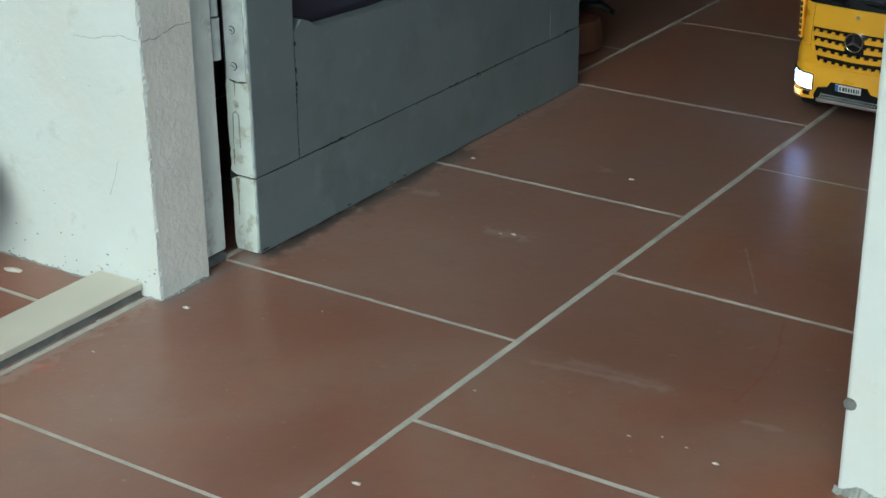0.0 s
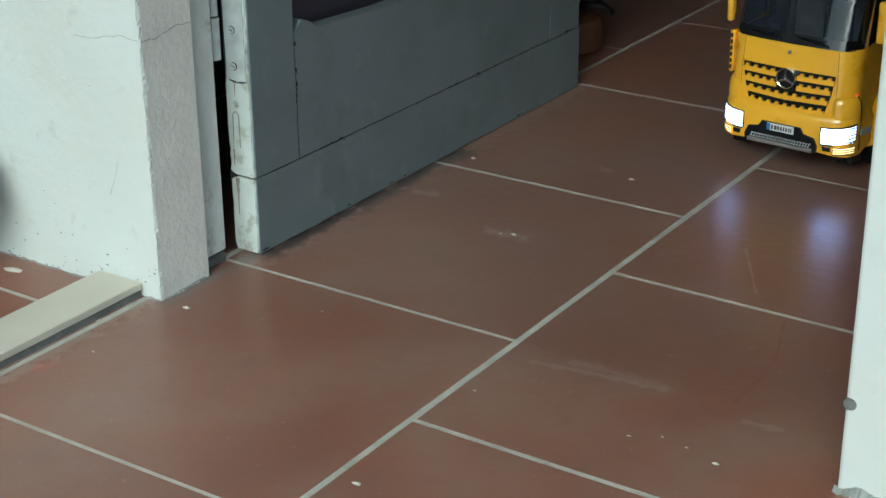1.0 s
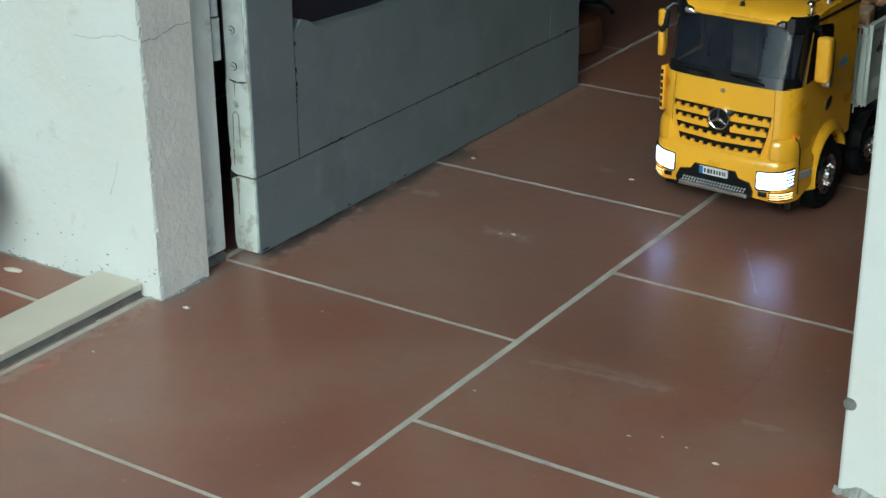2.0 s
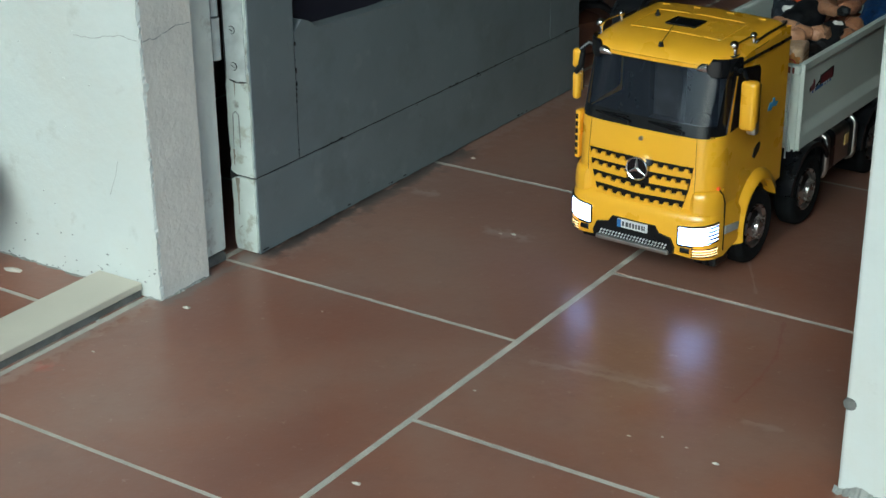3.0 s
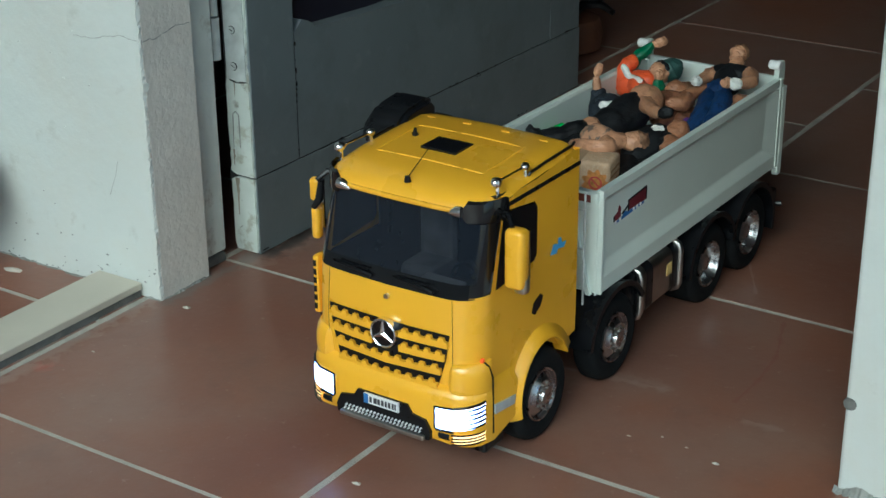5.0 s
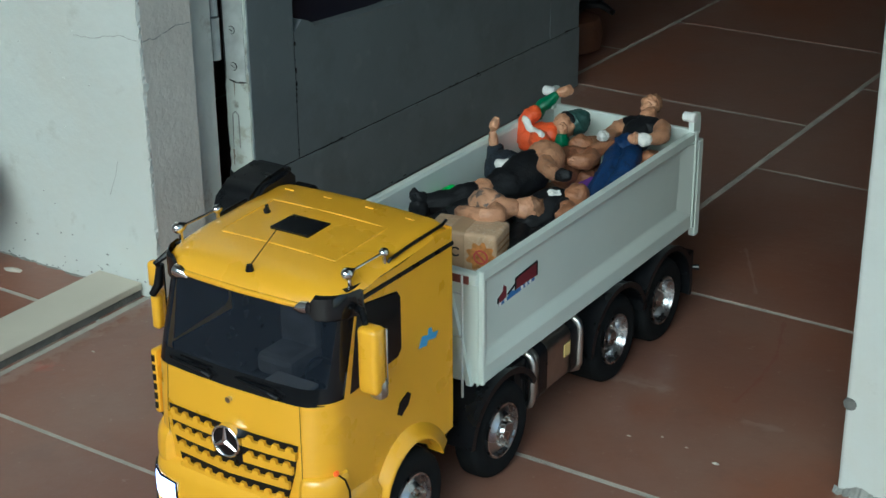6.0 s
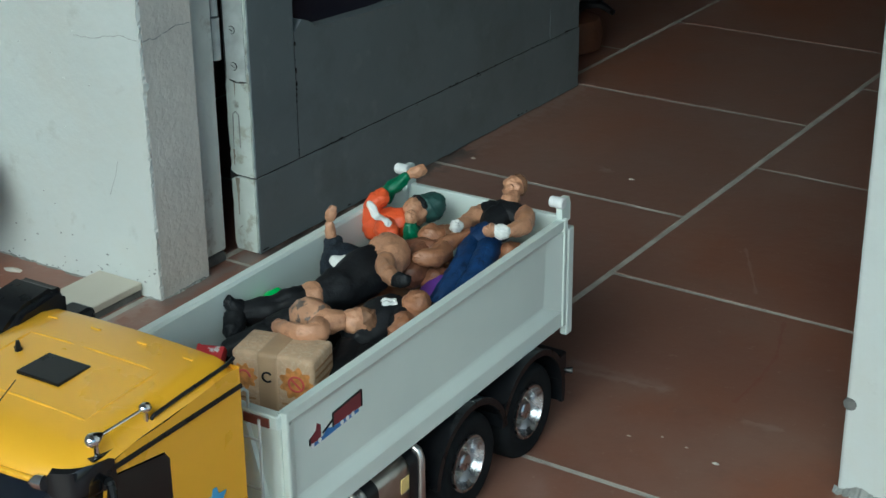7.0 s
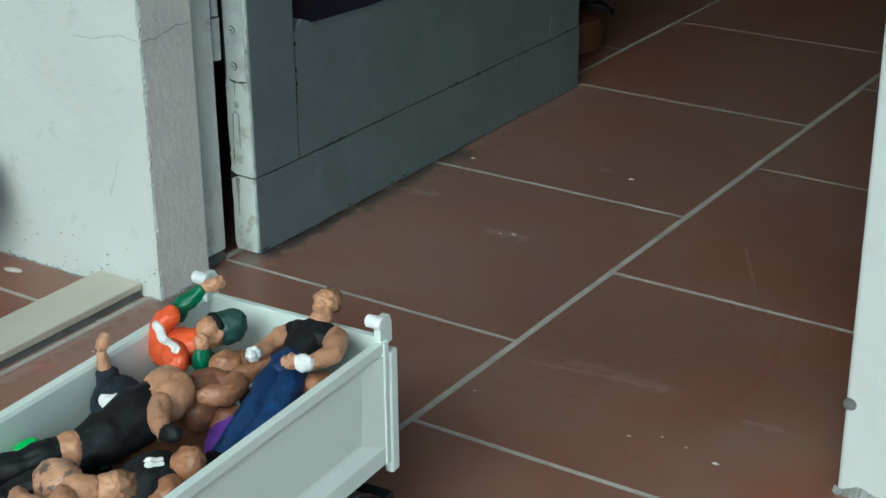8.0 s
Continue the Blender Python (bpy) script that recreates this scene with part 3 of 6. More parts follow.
def strip(bm, rows, xs, flags, thick=0.0):
    """A sheet lofted over x through (y, z) rows; flags say how far each row follows the rounded front."""
    grid = []
    for (y, z), f in zip(rows, flags):
        grid.append([bm.verts.new((x, y + f * corner(x) + thick, z)) for x in xs])
    for a, b in zip(grid, grid[1:]):
        for i in range(len(xs) - 1):
            bm.faces.new((a[i], a[i + 1], b[i + 1], b[i]))
    return grid


XS = [-CW + 0.0001, -0.0865, -0.083, -0.078, -0.072, -0.064, -0.04, 0.0, 0.04, 0.064, 0.072, 0.078, 0.083, 0.0865, CW - 0.0001]


def cab_mesh():
    """The yellow shell: front, roof, back and sides, open at the windows."""
    bm = bmesh.new()
    front = [(0.0015, 0.088), (0.000, 0.100), (0.0005, 0.140), (0.003, 0.1785)]
    strip(bm, front, XS, [1] * 4)
    roof = [(0.0245, 0.2475), (0.0205, 0.2505), (0.0225, 0.2565), (0.0320, 0.2635), (0.050, 0.2690), (0.075, 0.2712), (0.120, 0.2730), (0.165, 0.2748), (0.1765, 0.2722), (0.1795, 0.2660)]
    xs = XS
    grid = []
    for k, (y, z) in enumerate(roof):
        f = (1, 1, 1, 0.9, 0.6, 0.2, 0, 0, 0, 0)[k]
        top = (0, 0, 0.2, 0.6, 1, 1, 1, 1, 1, 0.6)[k]
        grid.append([bm.verts.new((x, y + f * corner(x), z - top * (0.0030 * (x / CW) ** 2 + max(0, abs(x) - 0.070) ** 2 * 24))) for x in xs])
    for a, b in zip(grid, grid[1:]):
        for i in range(len(xs) - 1):
            bm.faces.new((a[i], a[i + 1], b[i + 1], b[i]))
    # back wall
    back = [(0.1795, 0.2660), (0.1795, 0.10), (0.1785, 0.0835)]
    strip(bm, back, [-CW, 0, CW], [0] * 3)
    # sides, with the window's opening and the wheel's arch
    for s in (-1, 1):
        x = s * CW

        def v(y, z):
            return bm.verts.new((x, y, z))
        fy = 0.0015 + corner(CW - 0.0001)
        arch = [(ARCH_Y + 0.0445 * math.cos(a), ARCH_Z + 0.0525 * math.sin(a)) for a in [radians(188 - 160 * i / 16) for i in range(17)]]
        lo = [(fy + 0.002, 0.060), (0.0640, 0.0440)] + arch + [(0.1660, 0.0815), (0.1790, 0.0835)]
        outer = [(fy, 0.088), (fy - 0.0015, 0.100), (fy - 0.0010, 0.140), (fy + 0.0015, 0.1785)]
        w_in = [(0.0400, 0.1800), (0.1010, 0.1850), (0.1055, 0.1900), (0.1055, 0.2330), (0.1020, 0.2380), (0.0520, 0.2460)]
        top = [(0.0535, 0.2545), (0.0735, 0.2535), (0.110, 0.2530), (0.150, 0.2530), (0.1785, 0.2530)]
        # lower side: between the arch and the sill line
        poly = lo + [(0.1795, 0.1850), (0.1055, 0.1870), (0.1010, 0.1850), (0.0400, 0.1800), (fy + 0.0015, 0.1785)] + outer[::-1][1:]
        f1 = bm.faces.new([v(*p) for p in poly])
        # behind the window and above it
        f2 = bm.faces.new([v(*p) for p in [(0.1055, 0.1870), (0.1795, 0.1850), (0.1795, 0.2650), (0.1700, 0.2665), (0.1055, 0.2600), (0.1055, 0.2330)]])
        f3 = bm.faces.new([v(*p) for p in [(0.1055, 0.2330), (0.1055, 0.2600), (0.075, 0.2595), (0.055, 0.2555), (0.0500, 0.2480), (0.1020, 0.2400)]])
        f4 = bm.faces.new([v(*p) for p in [(fy + 0.0015, 0.1785), (0.0400, 0.1800), (0.0520, 0.2460), (0.0485, 0.2475)]])
        bmesh.ops.triangulate(bm, faces=[f1, f2, f3, f4])
    bmesh.ops.remove_doubles(bm, verts=bm.verts[:], dist=0.0004)
    bmesh.ops.recalc_face_normals(bm, faces=bm.faces[:])
    return bm


def crenel(x0, x1, z, step, tooth, rise, sag):
    """The upper edge of a grille bar: square teeth standing up from a sagging line."""
    n = max(1, round((x1 - x0) / step))
    pts = []
    for i in range(n):
        a = x0 + (x1 - x0) * i / n
        b = x0 + (x1 - x0) * (i + 1) / n
        m = (a + b) / 2
        zz = z - sag * (1 - (m / 0.064) ** 2)
        w = (b - a) * tooth / 2
        pts += [(a, zz), (m - w, zz), (m - w * 0.7, zz + rise), (m + w * 0.7, zz + rise), (m + w, zz)]
    return pts + [(x1, z - sag * (1 - (x1 / 0.064) ** 2))]


def build_wheel(truck, axle, side, dual):
    x = side * WX
    r = HUB
    w = 0.048 if dual else 0.025
    bm = bmesh.new()
    s = side
    prof = [(s * -0.016, 0.0235), (s * -0.002, 0.0250), (s * -0.001, 0.0270), (s * 0.0012, 0.0320), (s * 0.0015, 0.0375), (s * 0.0005, 0.0408), (s * -0.002, 0.0432), (s * -0.005, 0.0446), (s * -w * 0.35, r), (s * -w * 0.65, r), (s * (5e-3 - w), 0.0446), (s * (1e-3 - w), 0.041), (s * -w, 0.030), (s * -w, 0.002)]
    lathe(bm, prof, (0, 0, 0), 40, caps=False)
    tread = bmesh.new()
    for k in range(40):
        a = 2 * math.pi * k / 40
        for dx in (-0.0088, -w + 0.0088):
            c = Vector((s * dx, math.cos(a) * (r - 0.0012), math.sin(a) * (r - 0.0012)))
            t = Vector((0, -math.sin(a), math.cos(a))) * 0.0022
            n = Vector((0, math.cos(a), math.sin(a))) * 0.0009
            u = Vector((0.0035, 0, 0))
            q = [tread.verts.new(c + u * i + t * j + n) for i, j in ((-1, -1), (1, -1), (1, 1), (-1, 1))]
            tread.faces.new(q)
    tyre = part("wheel", bm, M_RUBBER, truck, "black rubber tyre", smooth=True)
    part("tread", tread, M_RUBBER, tyre, kind="stuff")
    # rim
    bm = bmesh.new()
    if dual:
        prof = [(s * -0.003, 0.0256), (s * 0.0006, 0.0256), (s * 0.0006, 0.0238), (s * -0.002, 0.0226), (s * -0.005, 0.0205), (s * -0.011, 0.0190)]
    else:
        prof = [(s * -0.003, 0.0256), (s * 0.0006, 0.0256), (s * 0.0006, 0.0240), (s * -0.003, 0.0230), (s * 0.0000, 0.0175), (s * 0.0025, 0.0150), (s * 0.0025, 0.0095), (s * 0.0060, 0.0080), (s * 0.0060, 0.0004)]
    lathe(bm, prof, (0, 0, 0), 36, caps=not dual)
    rim = part("rim", bm, M_RIM, tyre, "chromed metal rim", smooth=True)
    if dual:
        bm = bmesh.new()
        lathe(bm, [(s * -0.0105, 0.0192), (s * -0.0120, 0.0180), (s * -0.0120, 0.0090), (s * -0.0060, 0.0088)], (0, 0, 0), 30, caps=False)
        part("hub", bm, M_ALU, tyre, "recessed metal hub", smooth=True)
        bm = bmesh.new()
        lathe(bm, [(s * -0.0110, 0.0094), (s * -0.0040, 0.0086), (s * -0.0025, 0.0070), (s * -0.0025, 0.0004)], (0, 0, 0), 24)
        part("hub_cap", bm, M_RIM, tyre, "bright hub cap", smooth=True)
    for k in range(10):
        a = 2 * math.pi * k / 10
        rad = 0.0145 if dual else 0.0124
        bm = bmesh.new()
        xo = s * (-0.0120 if dual else 0.0025)
        tube(bm, [(xo, math.cos(a) * rad, math.sin(a) * rad), (xo + s * 0.0028, math.cos(a) * rad, math.sin(a) * rad)], 0.0014, 6)
        part("wheel_nut", bm, M_ALU, tyre)
    tyre.location = (x, AXLES[axle], r)
    return tyre


def build_cab(truck):
    cab = part("cab_shell", cab_mesh(), M_YELLOW, truck, "glossy yellow cab shell", smooth=True)
    # dark inside with seats and a dashboard
    bm = bmesh.new()
    box(bm, -CW + 0.004, CW - 0.004, 0.172, 0.176, 0.075, 0.262)
    box(bm, -CW + 0.004, CW - 0.004, 0.030, 0.175, 0.095, 0.110)
    box(bm, -CW + 0.004, CW - 0.004, 0.045, 0.175, 0.2600, 0.2615)
    for s in (-1, 1):
        for y0, y1, z0, z1 in ((0.034, 0.172, 0.110, 0.178), (0.108, 0.172, 0.178, 0.258)):
            box(bm, *sorted((s * (CW - 0.0040), s * (CW - 0.0025))), y0, y1, z0, z1)
    part("cab_lining", bm, M_BLACK, truck, "black lining inside the cab")
    bm = bmesh.new()
    prism(bm, [(0.014, 0.100), (0.016, 0.170), (0.030, 0.176), (0.045, 0.165), (0.050, 0.100)], "x", -0.0640, 0.0640)
    part("dashboard", bm, mat("dashboard_grey", (0.07, 0.075, 0.085), 0.5, vary=0.2, scale=60), truck)
    # pale block added to imitate the reflection low in the windscreen
    part("reflection_block", boxed(0.018, 0.058, 0.0230, 0.0400, 0.1755, 0.1790, 0.0012), mat("reflection_pale", (0.50, 0.50, 0.52), 0.35), truck, "pale block on the dashboard, imitating a reflection in the windscreen")
    grey = mat("seat_cloth", (0.22, 0.22, 0.24), 0.8, vary=0.25, scale=40)
    for sx in (-0.042, 0.042):
        bm = bmesh.new()
        box(bm, sx - 0.020, sx + 0.020, 0.105, 0.150, 0.125, 0.145, 0.006)
        box(bm, sx - 0.020, sx + 0.020, 0.138, 0.152, 0.140, 0.215, 0.006)
        box(bm, sx - 0.011, sx + 0.011, 0.140, 0.150, 0.216, 0.236, 0.004)
        part("seat", bm, grey, truck)
    bm = bmesh.new()
    tube(bm, [(0.042 + 0.014 * math.cos(a), 0.062 + 0.006 * math.sin(a), 0.172 + 0.012 * math.sin(a)) for a in [6.2832 * i / 20 for i in range(21)]], 0.0014, 6)
    part("steering_wheel", bm, M_BLACK, truck)
    # windscreen in its black surround
    wr = [(0.0026, 0.1770), (0.0066, 0.1900), (0.0248, 0.2475), (0.0262, 0.2515)]
    xs = XS
    bm = bmesh.new()
    grid = []
    for y, z in wr:
        grid.append([bm.verts.new((x * 0.985, y - 0.0012 + corner(x), z)) for x in xs])
    n = len(xs)
    for j in range(3):
        for i in range(n - 1):
            if j == 1 and 2 <= i < n - 3:
                continue
            bm.faces.new((grid[j][i], grid[j][i + 1], grid[j + 1][i + 1], grid[j + 1][i]))
    part("windscreen_surround", bm, M_GLOSSBLACK, truck, "glossy black windscreen surround", smooth=True)
    bm = bmesh.new()
    g = []
    for y, z in wr[1:3]:
        g.append([bm.verts.new((x * 0.985, y - 0.0012 + corner(x), z)) for x in xs[2:-2]])
    for a, b in zip(g, g[1:]):
        for i in range(len(a) - 1):
            bm.faces.new((a[i], a[i + 1], b[i + 1], b[i]))
    part("windscreen", bm, M_GLASS, truck, "dark tinted windscreen", smooth=True)
    # rolled lower lip of the yellow visor
    bm = bmesh.new()
    tube(bm, [(x, 0.0200 + corner(x), 0.2512) for x in (-0.060, -0.055, -0.04, 0.0, 0.04, 0.055, 0.060)], [0.0008, 0.0022, 0.0024, 0.0025, 0.0024, 0.0022, 0.0008], 10)
    part("visor_lip", bm, M_YELLOW, truck, smooth=True)
    # lower black band under the glass with two wipers
    for sx in (-0.036, 0.030):
        bm = bmesh.new()
        y0 = 0.0018 + corner(sx)
        tube(bm, [(sx + 0.020, y0 - 0.003, 0.1815), (sx + 0.012, y0 - 0.004, 0.1840), (sx - 0.018, y0 - 0.003, 0.1870)], [0.0020, 0.0016, 0.0008], 6)
        box(bm, sx - 0.022, sx + 0.016, y0 - 0.0022, y0 - 0.0006, 0.1862, 0.1878)
        part("wiper", bm, M_BLACK, truck)
    # dark end pieces of the visor
    for s in (-1, 1):
        bm = bmesh.new()
        xx = [s * v for v in (0.0635, 0.068, 0.073, 0.078, 0.082, 0.086, 0.0885)]
        rows = []
        for dy, z in ((-0.0010, 0.2400), (-0.0040, 0.2420), (-0.0040, 0.2590), (-0.001, 0.2612)):
            rows.append([bm.verts.new((x * 1.012, 0.0235 + dy + corner(x), z if i else (0.2470 if z < 0.25 else 0.2530))) for i, x in enumerate(xx)])
        ext = [[bm.verts.new((s * 0.0900, 0.0525 + dy, z)) for dy, z in ((0.004, 0.2400), (0.006, 0.2420), (0.004, 0.2590), (0.0, 0.2612))]]
        for k, rw in enumerate(rows):
            rw.append(ext[0][k])
        for a, b in zip(rows, rows[1:]):
            for i in range(len(a) - 1):
                bm.faces.new((a[i], a[i + 1], b[i + 1], b[i]))
        bmesh.ops.recalc_face_normals(bm, faces=bm.faces[:])
        part("visor_end", bm, M_GLOSSBLACK, truck, "glossy black corner of the sun visor", smooth=True)
        bm = bmesh.new()
        tube(bm, [(s * x, 0.0195 + corner(x), 0.2500 + z) for x, z in ((0.0520, -0.002), (0.0560, 0.000), (0.0600, 0.001), (0.0650, 0.0015))], [0.0012, 0.0038, 0.0052, 0.0050], 12)
        part("visor_lens", bm, M_CHROME, truck, "clear bright lens at the visor's end", smooth=True)
    # roof trim: hatch, raised ribs, antenna, horns, gutter lines
    bm = boxed(-0.0235, 0.0140, 0.0890, 0.1190, 0.2700, 0.2737, 0.0006)
    part("roof_hatch", bm, M_BLACK, truck, "flat black roof hatch")
    for y, spans in ((0.0690, ((-0.056, -0.038), (-0.035, 0.0325), (0.036, 0.0556))), (0.1370, ((-0.0605, -0.016), (-0.013, 0.0532)))):
        for x0, x1 in spans:
            bm = bmesh.new()
            pts = [(x0 + (x1 - x0) * i / 8, y) for i in range(9)]
            tube(bm, [(x, yy, (0.2708 if y < 0.1 else 0.2736) - 0.0030 * (x / CW) ** 2 - 0.0004) for x, yy in pts], [0.0004] + [0.0012] * 7 + [0.0004], 8)
            part("roof_rib", bm, M_YELLOW, truck, smooth=True)
    for x in (-0.058, 0.056):
        bm = bmesh.new()
        tube(bm, [(x, 0.069 + 0.0085 * i, 0.2710 + 0.0034 * i / 8 - 0.0030 * (x / CW) ** 2 - 0.0006) for i in range(9)], [0.0003] + [0.0010] * 7 + [0.0003], 8)
        part("roof_rib", bm, M_YELLOW, truck, smooth=True)
    for x in (-0.060, -0.020, 0.022, 0.062):
        bm = bmesh.new()
        tube(bm, [(x - 0.004, 0.1600, 0.2744 - 0.0030 * (x / CW) ** 2), (x + 0.004, 0.1600, 0.2744 - 0.0030 * (x / CW) ** 2)], 0.0010, 8)
        part("roof_stud", bm, M_YELLOW, truck, smooth=True)
    bm = bmesh.new()
    tube(bm, [(0.004, 0.030, 0.2640), (0.004, 0.030, 0.2690)], [0.0034, 0.0022], 10)
    tube(bm, [(0.004, 0.031, 0.2680), (0.006, 0.062, 0.2870)], [0.0006, 0.0004], 6)
    part("antenna", bm, M_BLACK, truck)
    bm = bmesh.new()
    tube(bm, [(-0.046, 0.113, 0.2700), (-0.046, 0.113, 0.2790)], [0.0030, 0.0012], 8)
    tube(bm, [(-0.049, 0.113, 0.2735), (-0.043, 0.113, 0.2735)], 0.0012, 6)
    part("beacon_socket", bm, M_BLACK, truck)
    for s in (-1, 1):
        bm = bmesh.new()
        x = s * 0.0825
        tube(bm, [(x, 0.0425, 0.2735), (x, 0.0432, 0.2735), (x, 0.0450, 0.2735), (x, 0.0475, 0.2735), (x, 0.0500, 0.2735), (x, 0.056, 0.2735)], [0.0010, 0.0026, 0.0042, 0.0049, 0.0044, 0.0018], 16)
        tube(bm, [(x, 0.055, 0.2735), (x, 0.092, 0.2735)], 0.0011, 8)
        tube(bm, [(x, 0.0900, 0.2735), (x, 0.0915, 0.2735), (x, 0.0945, 0.2735), (x, 0.0975, 0.2735), (x, 0.0990, 0.2735)], [0.0010, 0.0030, 0.0038, 0.0030, 0.0010], 14)
        for y in (0.050, 0.0945):
            tube(bm, [(x, y, 0.2735), (x, y, 0.2620)], 0.0018, 8)
        part("air_horn", bm, M_CHROME, truck, "chromed roof horn", smooth=True)
        bm = bmesh.new()
        box(bm, s * 0.0880 - 0.0012, s * 0.0880 + 0.0018, 0.050, 0.1805, 0.2498, 0.2535, 0.0006, 1)
        part("gutter_strip", bm, M_BLACK, truck)
        bm = bmesh.new()
        tube(bm, [(s * 0.0820, 0.096, 0.2610), (s * 0.0850, 0.099, 0.2665), (s * 0.0845, 0.125, 0.2680), (s * 0.0840, 0.172, 0.2690), (s * 0.0800, 0.184, 0.2680)], 0.0014, 8)
        part("roof_rail", bm, M_BLACK, truck, smooth=True)
        # side window
        bm = bmesh.new()
        prism(bm, [(0.0385, 0.1790), (0.1015, 0.1838), (0.1060, 0.1890), (0.1060, 0.2335), (0.1025, 0.2385), (0.0510, 0.2470)], "x", s * (CW - 0.0015), s * (CW + 0.0004))
        part("side_window", bm, M_GLOSSBLACK, truck, "black side window")
        # mirror
        if s > 0:
            mx, wide = 0.1075, 0.0092
            bm = bmesh.new()
            box(bm, mx - wide, mx + wide, 0.0340, 0.0490, 0.1850, 0.2400, 0.0045, 3)
        else:
            mx, wide = -0.1090, 0.0060
            bm = bmesh.new()
            box(bm, mx - wide, mx + wide, 0.0400, 0.0500, 0.2170, 0.2400, 0.0040, 3)
            box(bm, mx - wide + 0.001, mx + wide - 0.002, 0.0400, 0.0500, 0.1800, 0.2120, 0.0035, 3)
        mirror = part("mirror", bm, M_YELLOW, truck, "yellow mirror housing", smooth=True)
        part("mirror_glass", boxed(mx - wide + 0.001, mx + wide - 0.001, 0.0486, 0.0506, 0.190, 0.236), M_CHROME, mirror)
        if s > 0:
            bm = bmesh.new()
            box(bm, mx - 0.0020, mx + 0.0098, 0.0390, 0.0500, 0.1800, 0.1960, 0.003, 2)
            part("mirror_foot", bm, M_ALU, mirror, "grey lower mirror", smooth=True)
        else:
            bm = bmesh.new()
            tube(bm, [(mx + 0.008, 0.0430, 0.2400), (mx + 0.007, 0.0400, 0.2220), (mx + 0.001, 0.0385, 0.2130)], [0.0030, 0.0040, 0.0030], 10)
            part("mirror_bracket", bm, M_BLACK, mirror, "black mirror bracket", smooth=True)
        bm = bmesh.new()
        tube(bm, [(s * 0.0870, 0.052, 0.2450), (s * 0.0960, 0.046, 0.2480), (s * 0.1040, 0.040, 0.2400)], [0.0030, 0.0030, 0.0022], 8)
        part("mirror_arm", bm, M_BLACK, mirror, smooth=True)
        # door: handle recess, gap lines, sticker
        bm = bmesh.new()
        prism(bm, [(0.0985, 0.1330), (0.1030, 0.1300), (0.1130, 0.1360), (0.1170, 0.1440), (0.1130, 0.1470), (0.1020, 0.1420)], "x", s * (CW + 0.0002), s * (CW + 0.0012))
        part("door_handle", bm, M_BLACK, truck)
        bm = bmesh.new()
        prism(bm, [(0.130, 0.178), (0.141, 0.176), (0.143, 0.180), (0.154, 0.178), (0.158, 0.183), (0.150, 0.184), (0.148, 0.190), (0.144, 0.190), (0.143, 0.185), (0.135, 0.187)], "x", s * (CW + 0.0002), s * (CW + 0.0005))
        part("sticker", bm, M_STICKER, truck, "small blue sticker")
        # flared wheel arch with a black liner inside
        bm = bmesh.new()
        rows = []
        for k in range(21):
            an = radians(196 - 172 * k / 20)
            c, q = math.cos(an), math.sin(an)
            rear = max(0.0, c) * 0.012
            ring_pts = [(CW - 0.0004, 0.0500 + rear, 0.0610), (CW + 0.0030, 0.0475 + rear, 0.0570), (CW + 0.0072, 0.0450, 0.0530), (CW + 0.0088, 0.0432, 0.0502), (CW + 0.0088, 0.0422, 0.0490), (CW - 0.0060, 0.0422, 0.0490)]
            rows.append([bm.verts.new((s * x, ARCH_Y + ry * c, ARCH_Z + rz * q)) for x, ry, rz in ring_pts])
        for p, q in zip(rows, rows[1:]):
            for i in range(5):
                bm.faces.new((p[i], p[i + 1], q[i + 1], q[i]))
        bmesh.ops.recalc_face_normals(bm, faces=bm.faces[:])
        part("wheel_arch", bm, M_YELLOW, truck, "flared yellow wheel arch", smooth=True)
        bm = bmesh.new()
        ang = [radians(190 - 170 * i / 16) for i in range(17)]
        prism(bm, [(ARCH_Y + 0.0475 * math.cos(t), ARCH_Z + 0.0480 * math.sin(t)) for t in ang] + [(ARCH_Y + 0.0495 * math.cos(t), ARCH_Z + 0.0500 * math.sin(t)) for t in ang[::-1]], "x", *sorted((s * 0.046, s * (CW - 0.002))))
        part("arch_liner", bm, M_BLACK, truck, smooth=True)
        # dark slot on the bumper's side
        bm = bmesh.new()
        prism(bm, [(0.0300, 0.0640), (0.0620, 0.0600), (0.0640, 0.0680), (0.0300, 0.0730)], "x", *sorted((s * 0.0900, s * 0.0945)))
        part("side_step", bm, M_STEEL, truck, "grey metal step plate")
        # steps behind the bumper
        bm = boxed(s * 0.058, s * 0.0865, 0.026, 0.058, 0.022, 0.052, 0.003) if s > 0 else boxed(s * 0.0865, s * 0.058, 0.026, 0.058, 0.022, 0.052, 0.003)
        part("cab_step", bm, M_BLACK, truck)
    # left-hand air intake behind the cab
    bm = bmesh.new()
    prism(bm, [(0.146, 0.250), (0.154, 0.268), (0.172, 0.280), (0.208, 0.284), (0.218, 0.276), (0.218, 0.250)], "x", -0.1180, -0.0760)
    bmesh.ops.bevel(bm, geom=[e for e in bm.edges if e.calc_face_angle(0) > 0.3], offset=0.005, segments=3, affect="EDGES")
    bmesh.ops.translate(bm, verts=bm.verts, vec=(0, -0.025, 0.000))
    part("air_intake", bm, M_BLACK, truck, "black air intake behind the cab", smooth=True)
    bm = boxed(-0.0880, -0.0640, 0.182, 0.206, 0.09, 0.262, 0.004)
    part("intake_pipe", bm, M_BLACK, truck)


BX = 1.045   # the bumper is a little wider than the cab


